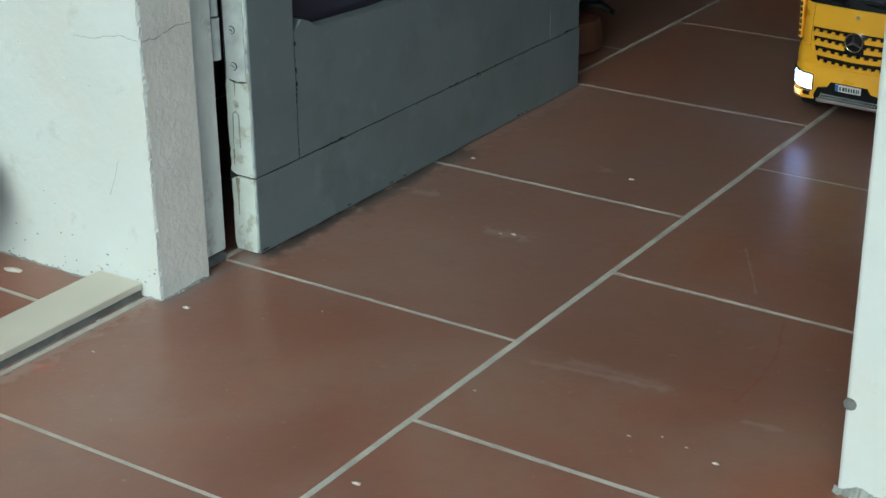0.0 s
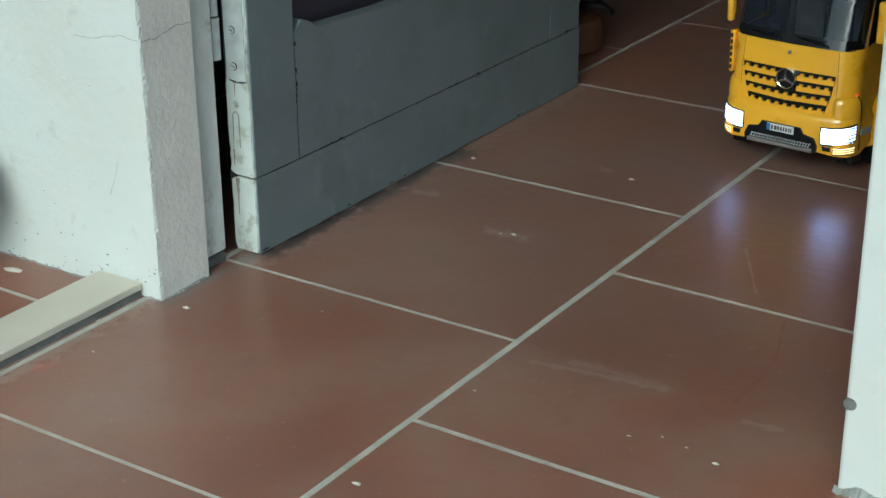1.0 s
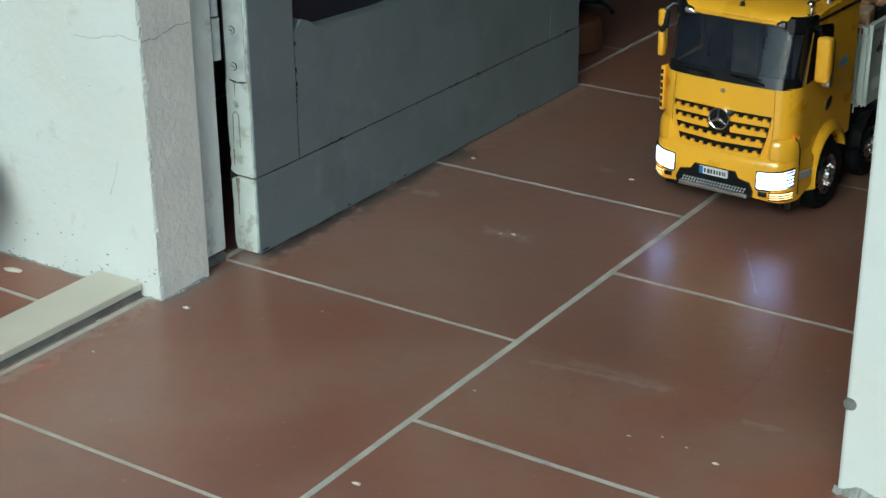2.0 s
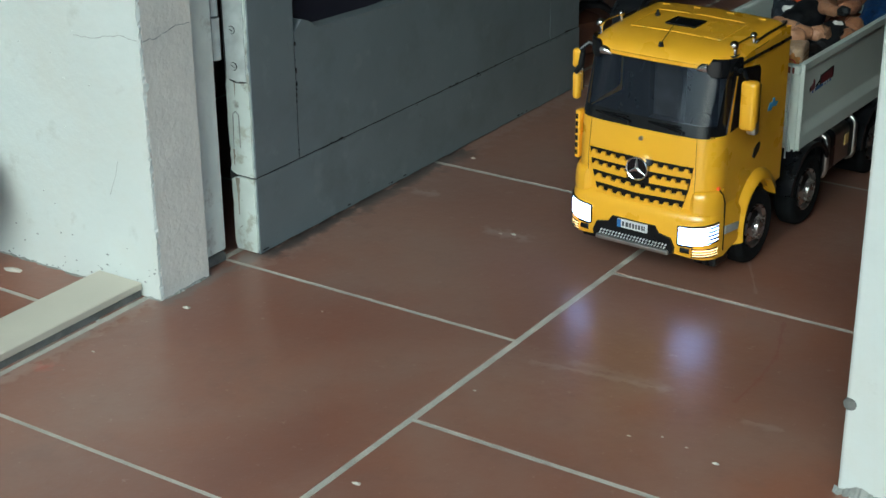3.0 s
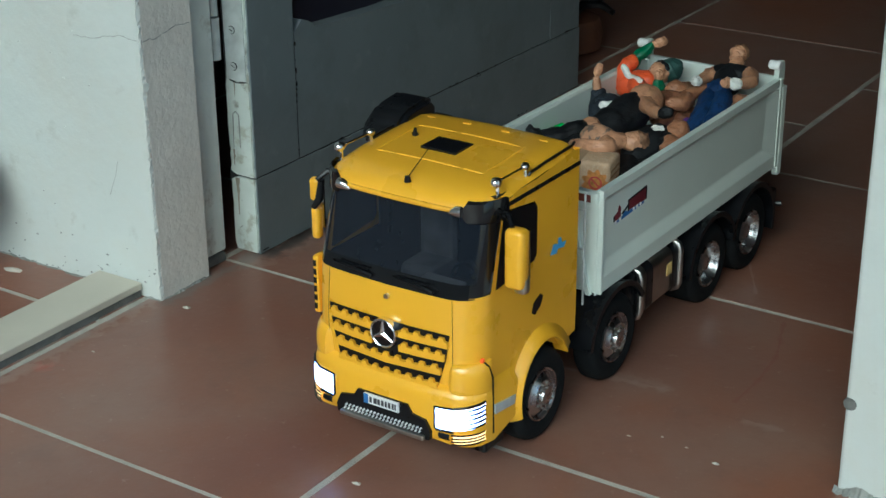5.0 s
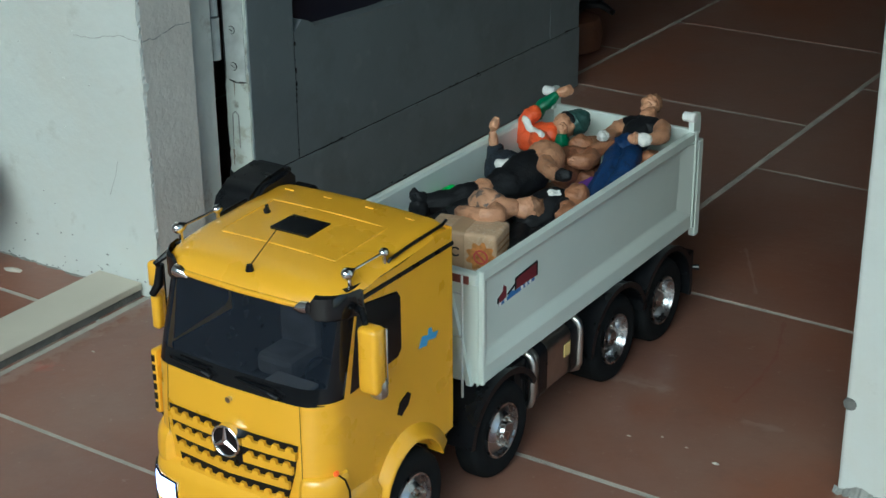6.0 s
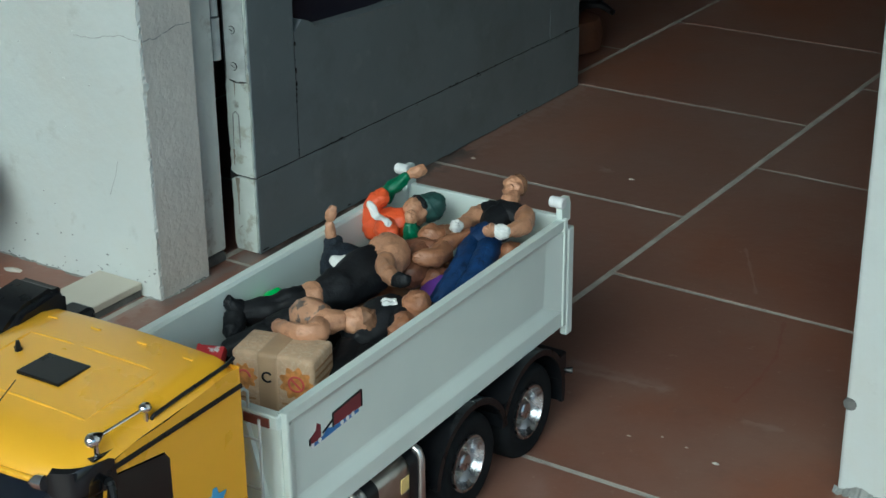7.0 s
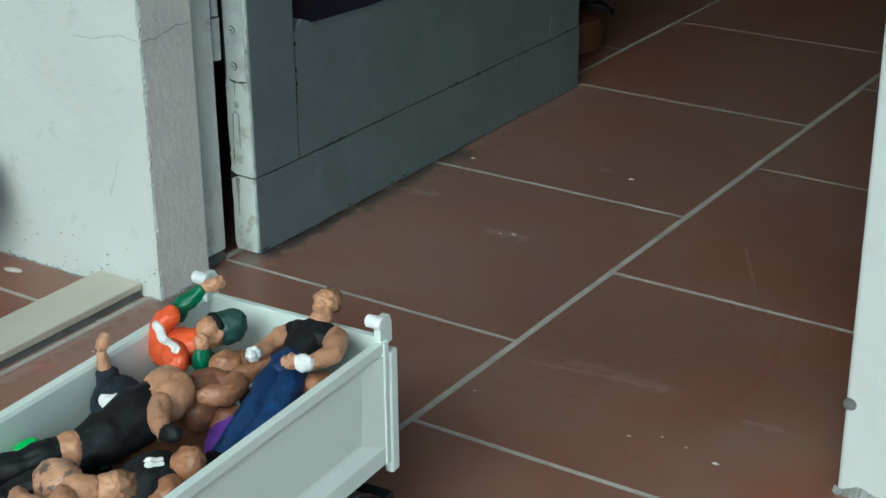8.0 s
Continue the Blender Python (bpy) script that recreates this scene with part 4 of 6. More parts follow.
def build_front(truck):
    # bumper with the lamp corners
    bm = bmesh.new()
    rows = [(0.004, 0.0370), (-0.0050, 0.0385), (-0.0075, 0.0450), (-0.0085, 0.0640), (-0.0075, 0.0830), (-0.0050, 0.0905), (0.0015, 0.0950), (0.006, 0.0965)]
    grid = []
    for k, (y, z) in enumerate(rows):
        f = (BX, BX, BX, BX, BX, 1.035, 1.018, 1.004)[k]
        grid.append([bm.verts.new((x * f, y + corner(x), z + (0.0048 * max(0.0, 1 - (x / 0.080) ** 2) if k < 3 else 0.0))) for x in XS])
    for p, q in zip(grid, grid[1:]):
        for i in range(len(XS) - 1):
            bm.faces.new((p[i], p[i + 1], q[i + 1], q[i]))
    # the sides of the bumper, back to the wheel arch
    for s in (-1, 1):
        fy = corner(CW)
        end = 0 if s < 0 else -1
        edge = [row[end] for row in grid]
        far = [bm.verts.new((s * (0.0930 if k < 5 else 0.0890), 0.0690, z)) for k, (y, z) in enumerate(((0, 0.0470), (0, 0.0480), (0, 0.0520), (0, 0.0660), (0, 0.0820), (0, 0.0890), (0, 0.0925), (0, 0.0940)))]
        for k in range(len(edge) - 1):
            bm.faces.new((edge[k], far[k], far[k + 1], edge[k + 1]))
    bmesh.ops.remove_doubles(bm, verts=bm.verts[:], dist=0.0005)
    bmesh.ops.recalc_face_normals(bm, faces=bm.faces[:])
    bumper = part("bumper", bm, M_YELLOW, truck, "yellow front bumper", smooth=True)
    # black intake in the middle, tread step and number plate
    bm = bmesh.new()
    prism(bm, [(-0.050, 0.0425), (0.050, 0.0425), (0.0515, 0.0500), (0.0465, 0.0610), (0.032, 0.0640), (0.027, 0.0715), (-0.027, 0.0715), (-0.032, 0.0640), (-0.0465, 0.0610), (-0.0515, 0.0500)], "y", -0.0096, 0.004)
    part("lower_intake", bm, M_BLACK, bumper, "black lower intake")
    bm = boxed(-0.046, 0.046, -0.0130, 0.004, 0.0415, 0.0465, 0.0012)
    step = part("tread_step", bm, M_ALU, bumper, "grey metal step with raised studs")
    stud = bmesh.new()
    for i in range(22):
        for j in range(2):
            x = -0.041 + i * 0.0039 + j * 0.0015
            tube(stud, [(x, -0.0094, 0.0490 + j * 0.0036), (x, -0.0122, 0.0490 + j * 0.0036)], [0.0011, 0.0008], 6)
    part("studs", stud, M_PLATE, step, kind="stuff")
    plate = part("number_plate", boxed(-0.0190, 0.0190, -0.0115, -0.0094, 0.0610, 0.0708, 0.0004), M_PLATE, bumper, "white number plate with a blue end and dark bars")
    bm = boxed(-0.0188, -0.0140, -0.0119, -0.0114, 0.0613, 0.0705)
    part("plate_band", bm, M_BLUE, plate)
    for x0, x1 in ((-0.0125, -0.0100), (-0.0080, -0.0045), (-0.0035, -0.0010), (0.0005, 0.0030), (0.0045, 0.0065), (0.0080, 0.0105), (0.0120, 0.0140), (0.0150, 0.0165)):
        part("plate_bar", boxed(x0, x1, -0.0119, -0.0114, 0.0632, 0.0686), M_GUN, plate)
    # headlamps and fog lamps wrap round the corners
    for s in (-1, 1):
        for nm, xa, xb, z0, z1, m, lab in (("headlamp", 0.0535, 0.0883, 0.0555, 0.0760, M_LAMP, "lit white headlamp"), ("fog_lamp", 0.0700, 0.0883, 0.0440, 0.0525, M_AMBER, "lit amber fog lamp"), ("dark_lamp", 0.0560, 0.0665, 0.0465, 0.0525, M_BLACK, "unlit lower lamp")):
            bm = bmesh.new()
            n = 14
            g = []
            for z, dy in ((z0, 0.0), (z0 + 0.002, -0.0014), (z1 - 0.002, -0.0014), (z1, 0.0)):
                row = []
                for i in range(n + 1):
                    x = xa + (xb - xa) * math.sin(math.pi / 2 * i / n)
                    lift = 0.004 * (i / n) if nm == "headlamp" else 0.0
                    e = 0.0006 if i in (0, n) else 0.0
                    row.append(bm.verts.new((s * x * BX, -0.0092 + dy + e + corner(x), z + lift)))
                g.append(row)
            for a, b in zip(g, g[1:]):
                for i in range(n):
                    bm.faces.new((a[i], a[i + 1], b[i + 1], b[i]))
            bmesh.ops.recalc_face_normals(bm, faces=bm.faces[:])
            lamp = part(nm, bm, m, bumper, lab, smooth=True)
            if nm == "headlamp":
                for k in range(5):
                    bm = bmesh.new()
                    z = z0 + 0.0015 + k * 0.0044
                    tube(bm, [(s * x * BX, -0.0105 + corner(x), z + 0.004 * i / 8) for i, x in enumerate([0.054 + 0.0343 * math.sin(math.pi / 2 * k2 / 8) for k2 in range(9)])], [0.0001, 0.0001, 0.0001, 0.0001, 0.0002, 0.0006, 0.0011, 0.0012, 0.0012], 6)
                    part("lamp_line", bm, M_BLACK, lamp)
                bm = bmesh.new()
                tube(bm, [(s * x * BX, -0.0096 + corner(x), zz) for x, zz in ((0.0700, 0.0550), (0.0545, 0.0548), (0.0528, 0.0565), (0.0528, 0.0770), (0.0700, 0.0785), (0.0800, 0.0800), (0.0860, 0.0812), (0.0883, 0.0820))], 0.0011, 6)
                part("lamp_frame", bm, M_BLACK, lamp)
            if nm == "fog_lamp":
                for z in (0.0440, 0.0468, 0.0497, 0.0530):
                    bm = bmesh.new()
                    tube(bm, [(s * x * BX, -0.0110 + corner(x), z) for x in [0.0690 + 0.0193 * math.sin(math.pi / 2 * i / 8) for i in range(9)]], 0.0008, 6)
                    part("lamp_line", bm, M_BLACK, lamp)
        # corner pod over the lamp, with a shelf on top and a dark seam behind
        bm = bmesh.new()
        px_ = [0.0600, 0.0635, 0.0665, 0.072, 0.078, 0.083, 0.0865, CW - 0.0001]
        rows = []
        for y, z, f in ((-0.0050, 0.0890, 1.040), (-0.0060, 0.0960, 1.042), (-0.0055, 0.1060, 1.040), (-0.0040, 0.1130, 1.034), (-0.0010, 0.1170, 1.022), (0.0030, 0.1182, 1.000)):
            row = []
            for i, x in enumerate(px_):
                g = (0.0, 0.55, 0.9, 1, 1, 1, 1, 1)[i]
                row.append(bm.verts.new((s * x * (1 + (f - 1) * g), (y * g + 0.0030 * (1 - g)) + corner(x), z - 0.010 * (1 - g))))
            row.append(bm.verts.new((s * CW * (1 + (f - 1) * 0.9), 0.0300, z)))
            rows.append(row)
        for p, q in zip(rows, rows[1:]):
            for i in range(len(p) - 1):
                bm.faces.new((p[i], p[i + 1], q[i + 1], q[i]))
        bmesh.ops.recalc_face_normals(bm, faces=bm.faces[:])
        part("corner_pod", bm, M_YELLOW, bumper, "rounded yellow corner over the headlamp", smooth=True)
        bm = bmesh.new()
        tube(bm, [(s * 0.0890, 0.0180, 0.1200), (s * 0.0915, 0.0245, 0.1120), (s * 0.0925, 0.0285, 0.1010), (s * 0.0925, 0.0290, 0.0850), (s * 0.0930, 0.0290, 0.0450)], 0.0008, 6)
        part("corner_seam", bm, M_BLACK, bumper)
    # grille: dark backing, toothed yellow bars, badge
    bm = bmesh.new()
    g = []
    xs = [-0.066, -0.05, -0.03, 0, 0.03, 0.05, 0.066]
    for z, k in ((0.0910, 0.80), (0.118, 0.92), (0.1440, 0.985)):
        g.append([bm.verts.new((x * k, -0.0006 + corner(x * k), z)) for x in xs])
    for a, b in zip(g, g[1:]):
        for i in range(6):
            bm.faces.new((a[i], a[i + 1], b[i + 1], b[i]))
    part("grille_backing", bm, M_BLACK, truck, "black grille backing")
    top = [0.1415, 0.1285, 0.1150, 0.1010]
    for k, z in enumerate(top):
        half = 0.0640 - 0.0035 * k
        sag = 0.0010 * k + 0.0004
        spans = [(-half, -0.0145), (0.0145, half)] if k < 2 else [(-half, half)]
        for a, b in spans:
            up = crenel(a, b, z - 0.0034, 0.0124, 0.50, 0.0034, sag)
            zl = z - (0.0095 if k < 3 else 0.0125)
            low = [(b, zl - sag * (1 - (b / 0.064) ** 2)), ((a + b) / 2, zl - sag * (1 - (((a + b) / 2) / 0.064) ** 2)), (a, zl - sag * (1 - (a / 0.064) ** 2))]
            bm = bmesh.new()
            prism(bm, up + low, "y", -0.0036, 0.0)
            for v in bm.verts:
                v.co.y += corner(v.co.x)
            part("grille_bar", bm, M_YELLOW, truck)
    bm = bmesh.new()
    lathe(bm, [(0.0, 0.0138), (-0.0062, 0.0138), (-0.0070, 0.0130), (-0.0062, 0.0118), (-0.0050, 0.0116)], (0, 0, 0.1325), 36, "y")
    badge = part("badge_ring", bm, M_CHROME, truck, "round chrome badge ring", smooth=True)
    bm = bmesh.new()
    lathe(bm, [(-0.0040, 0.0117), (-0.0056, 0.0117)], (0, 0, 0.1325), 30, "y")
    part("badge_disc", bm, M_GLOSSBLACK, badge)
    bm = bmesh.new()
    for a in (90, 210, 330):
        d = Vector((math.cos(radians(a)), 0, math.sin(radians(a))))
        tube(bm, [Vector((0, -0.0060, 0.1325)), Vector((0, -0.0060, 0.1325)) + d * 0.0118], [0.0026, 0.0008], 6)
    part("badge_bars", bm, M_CHROME, badge, "plain chrome bars")
    bm = bmesh.new()
    tube(bm, [(0, 0.004, 0.1660), (0, -0.0005, 0.1660)], 0.0024, 12)
    part("washer_cap", bm, M_ALU, truck)
    for s in (-1, 1):
        # corner air deflector seam and its small marker lamp
        bm = bmesh.new()
        tube(bm, [(s * 0.0668, corner(0.0668) - 0.0002, 0.093), (s * 0.0672, corner(0.0672) - 0.0002, 0.135), (s * 0.0655, corner(0.0655) + 0.0024, 0.1765)], 0.00022, 5)
        part("panel_seam", bm, M_BLACK, truck)
        if s > 0:
            bm = boxed(min(s * 0.0880, s * 0.0905), max(s * 0.0880, s * 0.0905), 0.0150, 0.0185, 0.1195, 0.1225)
            part("marker_lamp", bm, glow("marker_glow", (1.0, 0.12, 0.02), 0.35), truck, "small lit red marker")
    vane = part("corner_vane", boxed(-0.0940, -0.0875, 0.0160, 0.0300, 0.1200, 0.1770, 0.0020, 2), M_YELLOW, truck, "slotted yellow corner vane", smooth=True)
    for k in range(6):
        z = 0.1245 + k * 0.0085
        part("vane_slot", boxed(-0.0925, -0.0895, 0.0152, 0.0170, z, z + 0.0055), M_BLACK, vane)


def arc_fender(bm, y, r, a0, a1, x0, x1, t=0.0022, n=18):
    ang = [radians(a0 + (a1 - a0) * i / n) for i in range(n + 1)]
    inner = [(y + r * math.cos(a), HUB + r * math.sin(a)) for a in ang]
    outer = [(y + (r + t) * math.cos(a), HUB + (r + t) * math.sin(a)) for a in ang]
    prism(bm, inner + outer[::-1], "x", x0, x1)


def build_chassis(truck):
    for s in (-1, 1):
        bm = boxed(s * 0.036 - 0.004, s * 0.036 + 0.004, 0.02, 0.640, 0.058, 0.086, 0.001)
        part("frame_rail", bm, M_BLACK, truck)
        # fenders over the second, third and fourth axle
        for ax, a0, a1 in ((1, 30, 172), (2, 12, 176), (3, -14, 168)):
            bm = bmesh.new()
            xa = s * 0.050
            arc_fender(bm, AXLES[ax], 0.0560, a0, a1, xa, s * 0.0965)
            arc_fender(bm, AXLES[ax], 0.0535, a0, a1, s * 0.0945, s * 0.0975, 0.0058)
            part("fender", bm, M_BLACK, truck, "black plastic fender", smooth=True)
        bm = boxed(min(s * 0.03, s * 0.0940), max(s * 0.03, s * 0.0940), 0.626, 0.640, 0.052, 0.078, 0.002)
        part("tail_lamp", bm, M_BLACK, truck)
        bm = bmesh.new()
        tube(bm, [(s * 0.093, 0.634, 0.060), (s * 0.101, 0.638, 0.060)], [0.002, 0.0034], 8)
        part("side_marker", bm, M_BLACK, truck)
        part("battery_box", boxed(*sorted((s * 0.050, s * 0.0900)), 0.2780, 0.2975, 0.046, 0.098, 0.003, 2), M_BLACK, truck, "black box ahead of the tank", smooth=True)
        # silver tank with straps
        x0, x1 = sorted((s * 0.052, s * 0.0925))
        bm = boxed(x0, x1, 0.3050, 0.3900, 0.046, 0.098, 0.009, 4)
        tank = part("fuel_tank", bm, M_ALU, truck, "brushed metal fuel tank", smooth=True)
        for y in (0.3220, 0.3800):
            bm = boxed(x0 - 0.001, x1 + 0.001, y - 0.0025, y + 0.0025, 0.0450, 0.0990, 0.010, 4)
            part("strap", bm, M_BLACK, tank, smooth=True)
        for y in (0.3020, 0.3890):
            bm = bmesh.new()
            loop = [(x0 + 0.008, 0.0450), (x1 - 0.007, 0.0450), (x1 - 0.001, 0.0480), (x1 + 0.0015, 0.0540), (x1 + 0.0015, 0.0900), (x1 - 0.001, 0.0965), (x1 - 0.007, 0.0995), (x0 + 0.008, 0.0995), (x0 + 0.002, 0.0960), (x0, 0.0890), (x0, 0.0540), (x0 + 0.002, 0.0480), (x0 + 0.008, 0.0450)]
            tube(bm, [(x, y, z) for x, z in loop], 0.0036, 10)
            part("tank_end", bm, M_ALU, tank, "bright rounded tank rim", smooth=True)
        part("tank_wall", boxed(x0 + 0.003, x1 - 0.003, 0.2990, 0.3052, 0.048, 0.096, 0.004, 2), M_BLACK, tank, smooth=True)
        bm = bmesh.new()
        tube(bm, [(s * 0.074, 0.352, 0.097), (s * 0.074, 0.352, 0.104)], 0.006, 14)
        part("filler_cap", bm, M_BLACK, tank)
        if s > 0:
            bm = boxed(s * 0.0925, s * 0.0930, 0.362, 0.376, 0.070, 0.083)
            part("tank_label", bm, mat("label_yellow", (0.75, 0.55, 0.20), 0.5), tank, "small yellow label")
    for ax in range(4):
        bm = bmesh.new()
        tube(bm, [(-0.085, AXLES[ax], HUB), (0.085, AXLES[ax], HUB)], 0.006, 10)
        part("axle", bm, M_BLACK, truck)
    for y in (0.10, 0.24, 0.43, 0.61):
        part("cross_member", boxed(-0.036, 0.036, y - 0.006, y + 0.006, 0.062, 0.082), M_BLACK, truck)


BW, BY0, BY1, BZ0, BZ1 = 0.0895, 0.2240, 0.6480, 0.1030, 0.2085


def build_bed(truck):
    bed = part("dump_body", boxed(-BW + 0.004, BW - 0.004, BY0 + 0.002, BY1 - 0.004, BZ0, BZ0 + 0.005), M_BEDIN, truck, "pale grey dump body floor, darkened in colour as shaded")
    part("subframe", boxed(-0.048, 0.048, BY0 + 0.01, BY1 - 0.02, 0.088, BZ0 - 0.0005), M_BLACK, truck)
    for s in (-1, 1):
        bm = bmesh.new()
        # pressed side wall: folded profile along y
        prof = [(0.0060, 0.0), (0.0060, 0.0150), (0.0052, 0.0175), (0.0016, 0.0265), (0.0010, 0.0290), (0.0014, 0.0600), (0.0014, 0.0900), (0.0022, 0.0925), (0.0060, 0.0975), (0.0060, BZ1 - BZ0), (-0.0010, BZ1 - BZ0), (-0.0025, BZ1 - BZ0 - 0.003), (-0.0025, 0.0)]
        prism(bm, [(s * (BW - 0.006 + a), BZ0 + b) for a, b in prof], "y", BY0, BY1 - 0.006)
        part("side_wall", bm, M_BED, bed, "pale grey pressed side wall")
        for y0, y1 in ((BY0 - 0.0005, BY0 + 0.0035), (BY1 - 0.0120, BY1 - 0.0055)):
            bm = bmesh.new()
            box(bm, min(s * (BW - 0.004), s * (BW + 0.0012)), max(s * (BW - 0.004), s * (BW + 0.0012)), y0, y1, BZ0 - 0.001, BZ1 + 0.0005, 0.0008, 1)
            part("corner_post", bm, M_BED, bed)
        # slanting end web of the pressing
        for ya, yb in ((BY0 + 0.004, BY0 + 0.016), (BY1 - 0.012, BY1 - 0.040)):
            bm = bmesh.new()
            prism(bm, [(s * (BW - 0.0052), ya), (s * BW, ya), (s * (BW - 0.0052), yb)], "z", BZ0 + 0.012, BZ0 + 0.094)
            part("end_web", bm, M_BED, bed)
        # tailgate hanger with its roller
        bm = bmesh.new()
        x0, x1 = sorted((s * (BW - 0.012), s * (BW - 0.001)))
        prism(bm, [(BY1 - 0.012, BZ1 - 0.004), (BY1 + 0.004, BZ1 - 0.004), (BY1 + 0.004, BZ1 + 0.012), (BY1 + 0.001, BZ1 + 0.019), (BY1 - 0.006, BZ1 + 0.019), (BY1 - 0.012, BZ1 + 0.012)], "x", x0 + 0.004, x1 - 0.001)
        hanger = part("tailgate_hanger", bm, M_BED, bed)
        bm = bmesh.new()
        tube(bm, [(x0 - 0.003, BY1 - 0.010, BZ1 + 0.0155), (x0 - 0.002, BY1 - 0.010, BZ1 + 0.0155), (x1 - 0.001, BY1 - 0.010, BZ1 + 0.0155), (x1, BY1 - 0.010, BZ1 + 0.0155)], [0.0042, 0.0052, 0.0052, 0.0042], 16)
        part("roller", bm, mat("white_roller", (0.78, 0.78, 0.76), 0.4), hanger, "white roller end", smooth=True)
        bm = boxed(*sorted((s * (BW - 0.006), s * (BW + 0.002))), BY1 - 0.0054, BY1 + 0.0060, BZ0 - 0.012, BZ1 - 0.010, 0.002)
        part("tail_post", bm, M_BED, bed)
    # headboard
    bm = bmesh.new()
    box(bm, -BW + 0.004, BW - 0.004, BY0 - 0.001, BY0 + 0.004, BZ0, BZ1 - 0.002)
    box(bm, -BW + 0.003, BW - 0.003, BY0 - 0.006, BY0 + 0.002, BZ1 - 0.012, BZ1 - 0.001, 0.001, 1)
    part("headboard", bm, M_BED, bed, "pale grey front wall")
    for s in (-1, 1):
        bm = bmesh.new()
        prism(bm, [(s * 0.076, BZ0 - 0.002), (s * 0.081, BZ0 - 0.002), (s * 0.058, BZ1 - 0.014), (s * 0.053, BZ1 - 0.014)], "y", BY0 - 0.005, BY0)
        box(bm, min(s * 0.0838, s * 0.0853), max(s * 0.0838, s * 0.0853), BY0 - 0.0015, BY0 + 0.004, BZ0 - 0.003, BZ1 + 0.001, 0.0008, 1)
        part("headboard_brace", bm, M_BED, bed)
    part("headboard_strip", boxed(0.0575, 0.0800, BY0 - 0.0072, BY0 - 0.0058, BZ1 - 0.0105, BZ1 - 0.0035), mat("dull_red_strip", (0.20, 0.055, 0.04), 0.5), bed, "dull red strip")
    part("headboard_plate", boxed(-0.050, 0.056, BY0 - 0.0075, BY0 - 0.0055, BZ1 - 0.016, BZ1 - 0.003, 0.0008, 1), M_GUN, bed, "dark plate along the top edge")
    # tailgate
    bm = bmesh.new()
    box(bm, -BW + 0.005, BW - 0.005, BY1 - 0.005, BY1 + 0.001, BZ0 - 0.002, BZ1, 0.0008, 1)
    for x in (-0.045, 0, 0.045):
        box(bm, x - 0.004, x + 0.004, BY1, BY1 + 0.005, BZ0, BZ1 - 0.006, 0.001, 1)
    part("tailgate", bm, M_BED, bed, "pale grey tailgate")
    # wire ladder at the front corner
    bm = bmesh.new()
    tube(bm, [(0.060, 0.204, 0.098), (0.060, 0.204, 0.220), (0.060, 0.209, 0.2245), (0.060, 0.216, 0.2245), (0.060, 0.220, 0.2205), (0.060, 0.220, 0.200)], 0.0011, 8)
    tube(bm, [(0.082, 0.204, 0.098), (0.082, 0.204, 0.212)], 0.0011, 8)
    for k in range(0, 5, 2):
        tube(bm, [(0.060, 0.204, 0.115 + 0.020 * k), (0.082, 0.204, 0.115 + 0.020 * k)], 0.0009, 6)
    part("ladder", bm, M_STEEL, bed, "thin bright metal ladder", smooth=True)
    # side print: a small red and blue lorry shape
    for s in (-1, 1):
        xa, xb = s * (BW - 0.0054), s * (BW - 0.0042)
        for nm, pts, m in (("print_red", [(0.285, 0.1680), (0.322, 0.1680), (0.322, 0.1815), (0.285, 0.1785)], M_RED),
                           ("print_cab", [(0.256, 0.1660), (0.270, 0.1660), (0.270, 0.1770), (0.266, 0.1800), (0.264, 0.1745), (0.256, 0.1710)], M_RED),
                           ("print_blue", [(0.258, 0.1625), (0.318, 0.1650), (0.318, 0.1675), (0.285, 0.1675), (0.278, 0.1700), (0.272, 0.1660), (0.258, 0.1650)], M_BLUE)):
            bm = bmesh.new()
            prism(bm, pts, "x", *sorted((xa, xb)))
            part(nm, bm, m, bed)
        for y, z in ((0.2590, 0.1645), (0.2680, 0.1650), (0.2960, 0.1662), (0.3030, 0.1665), (0.3100, 0.1668)):
            bm = bmesh.new()
            lathe(bm, [(s * (BW - 0.0044), 0.0020), (s * (BW - 0.0038), 0.0020)], (0, y, z), 10)
            part("print_wheel", bm, M_PLATE, bed)
        bm = bmesh.new()
        for pa, pb in (((0.285, 0.1788), (0.322, 0.1818)), ((0.322, 0.1680), (0.322, 0.1818)), ((0.285, 0.1678), (0.285, 0.1788)), ((0.256, 0.1660), (0.256, 0.1712)), ((0.272, 0.1690), (0.285, 0.1740))):
            tube(bm, [(s * (BW - 0.0042), *pa), (s * (BW - 0.0042), *pb)], 0.0008, 5)
        part("print_outline", bm, M_BLACK, bed)


def build_truck():
    truck = thing("toy_truck", "yellow model tipper truck with pale grey dump body and lit headlamps", "model truck")
    build_cab(truck)
    build_front(truck)
    build_chassis(truck)
    build_bed(truck)
    wheels = [build_wheel(truck, ax, s, ax > 1) for ax in range(4) for s in (-1, 1)]
    return truck, wheels


truck, wheels = build_truck()
cargo = []


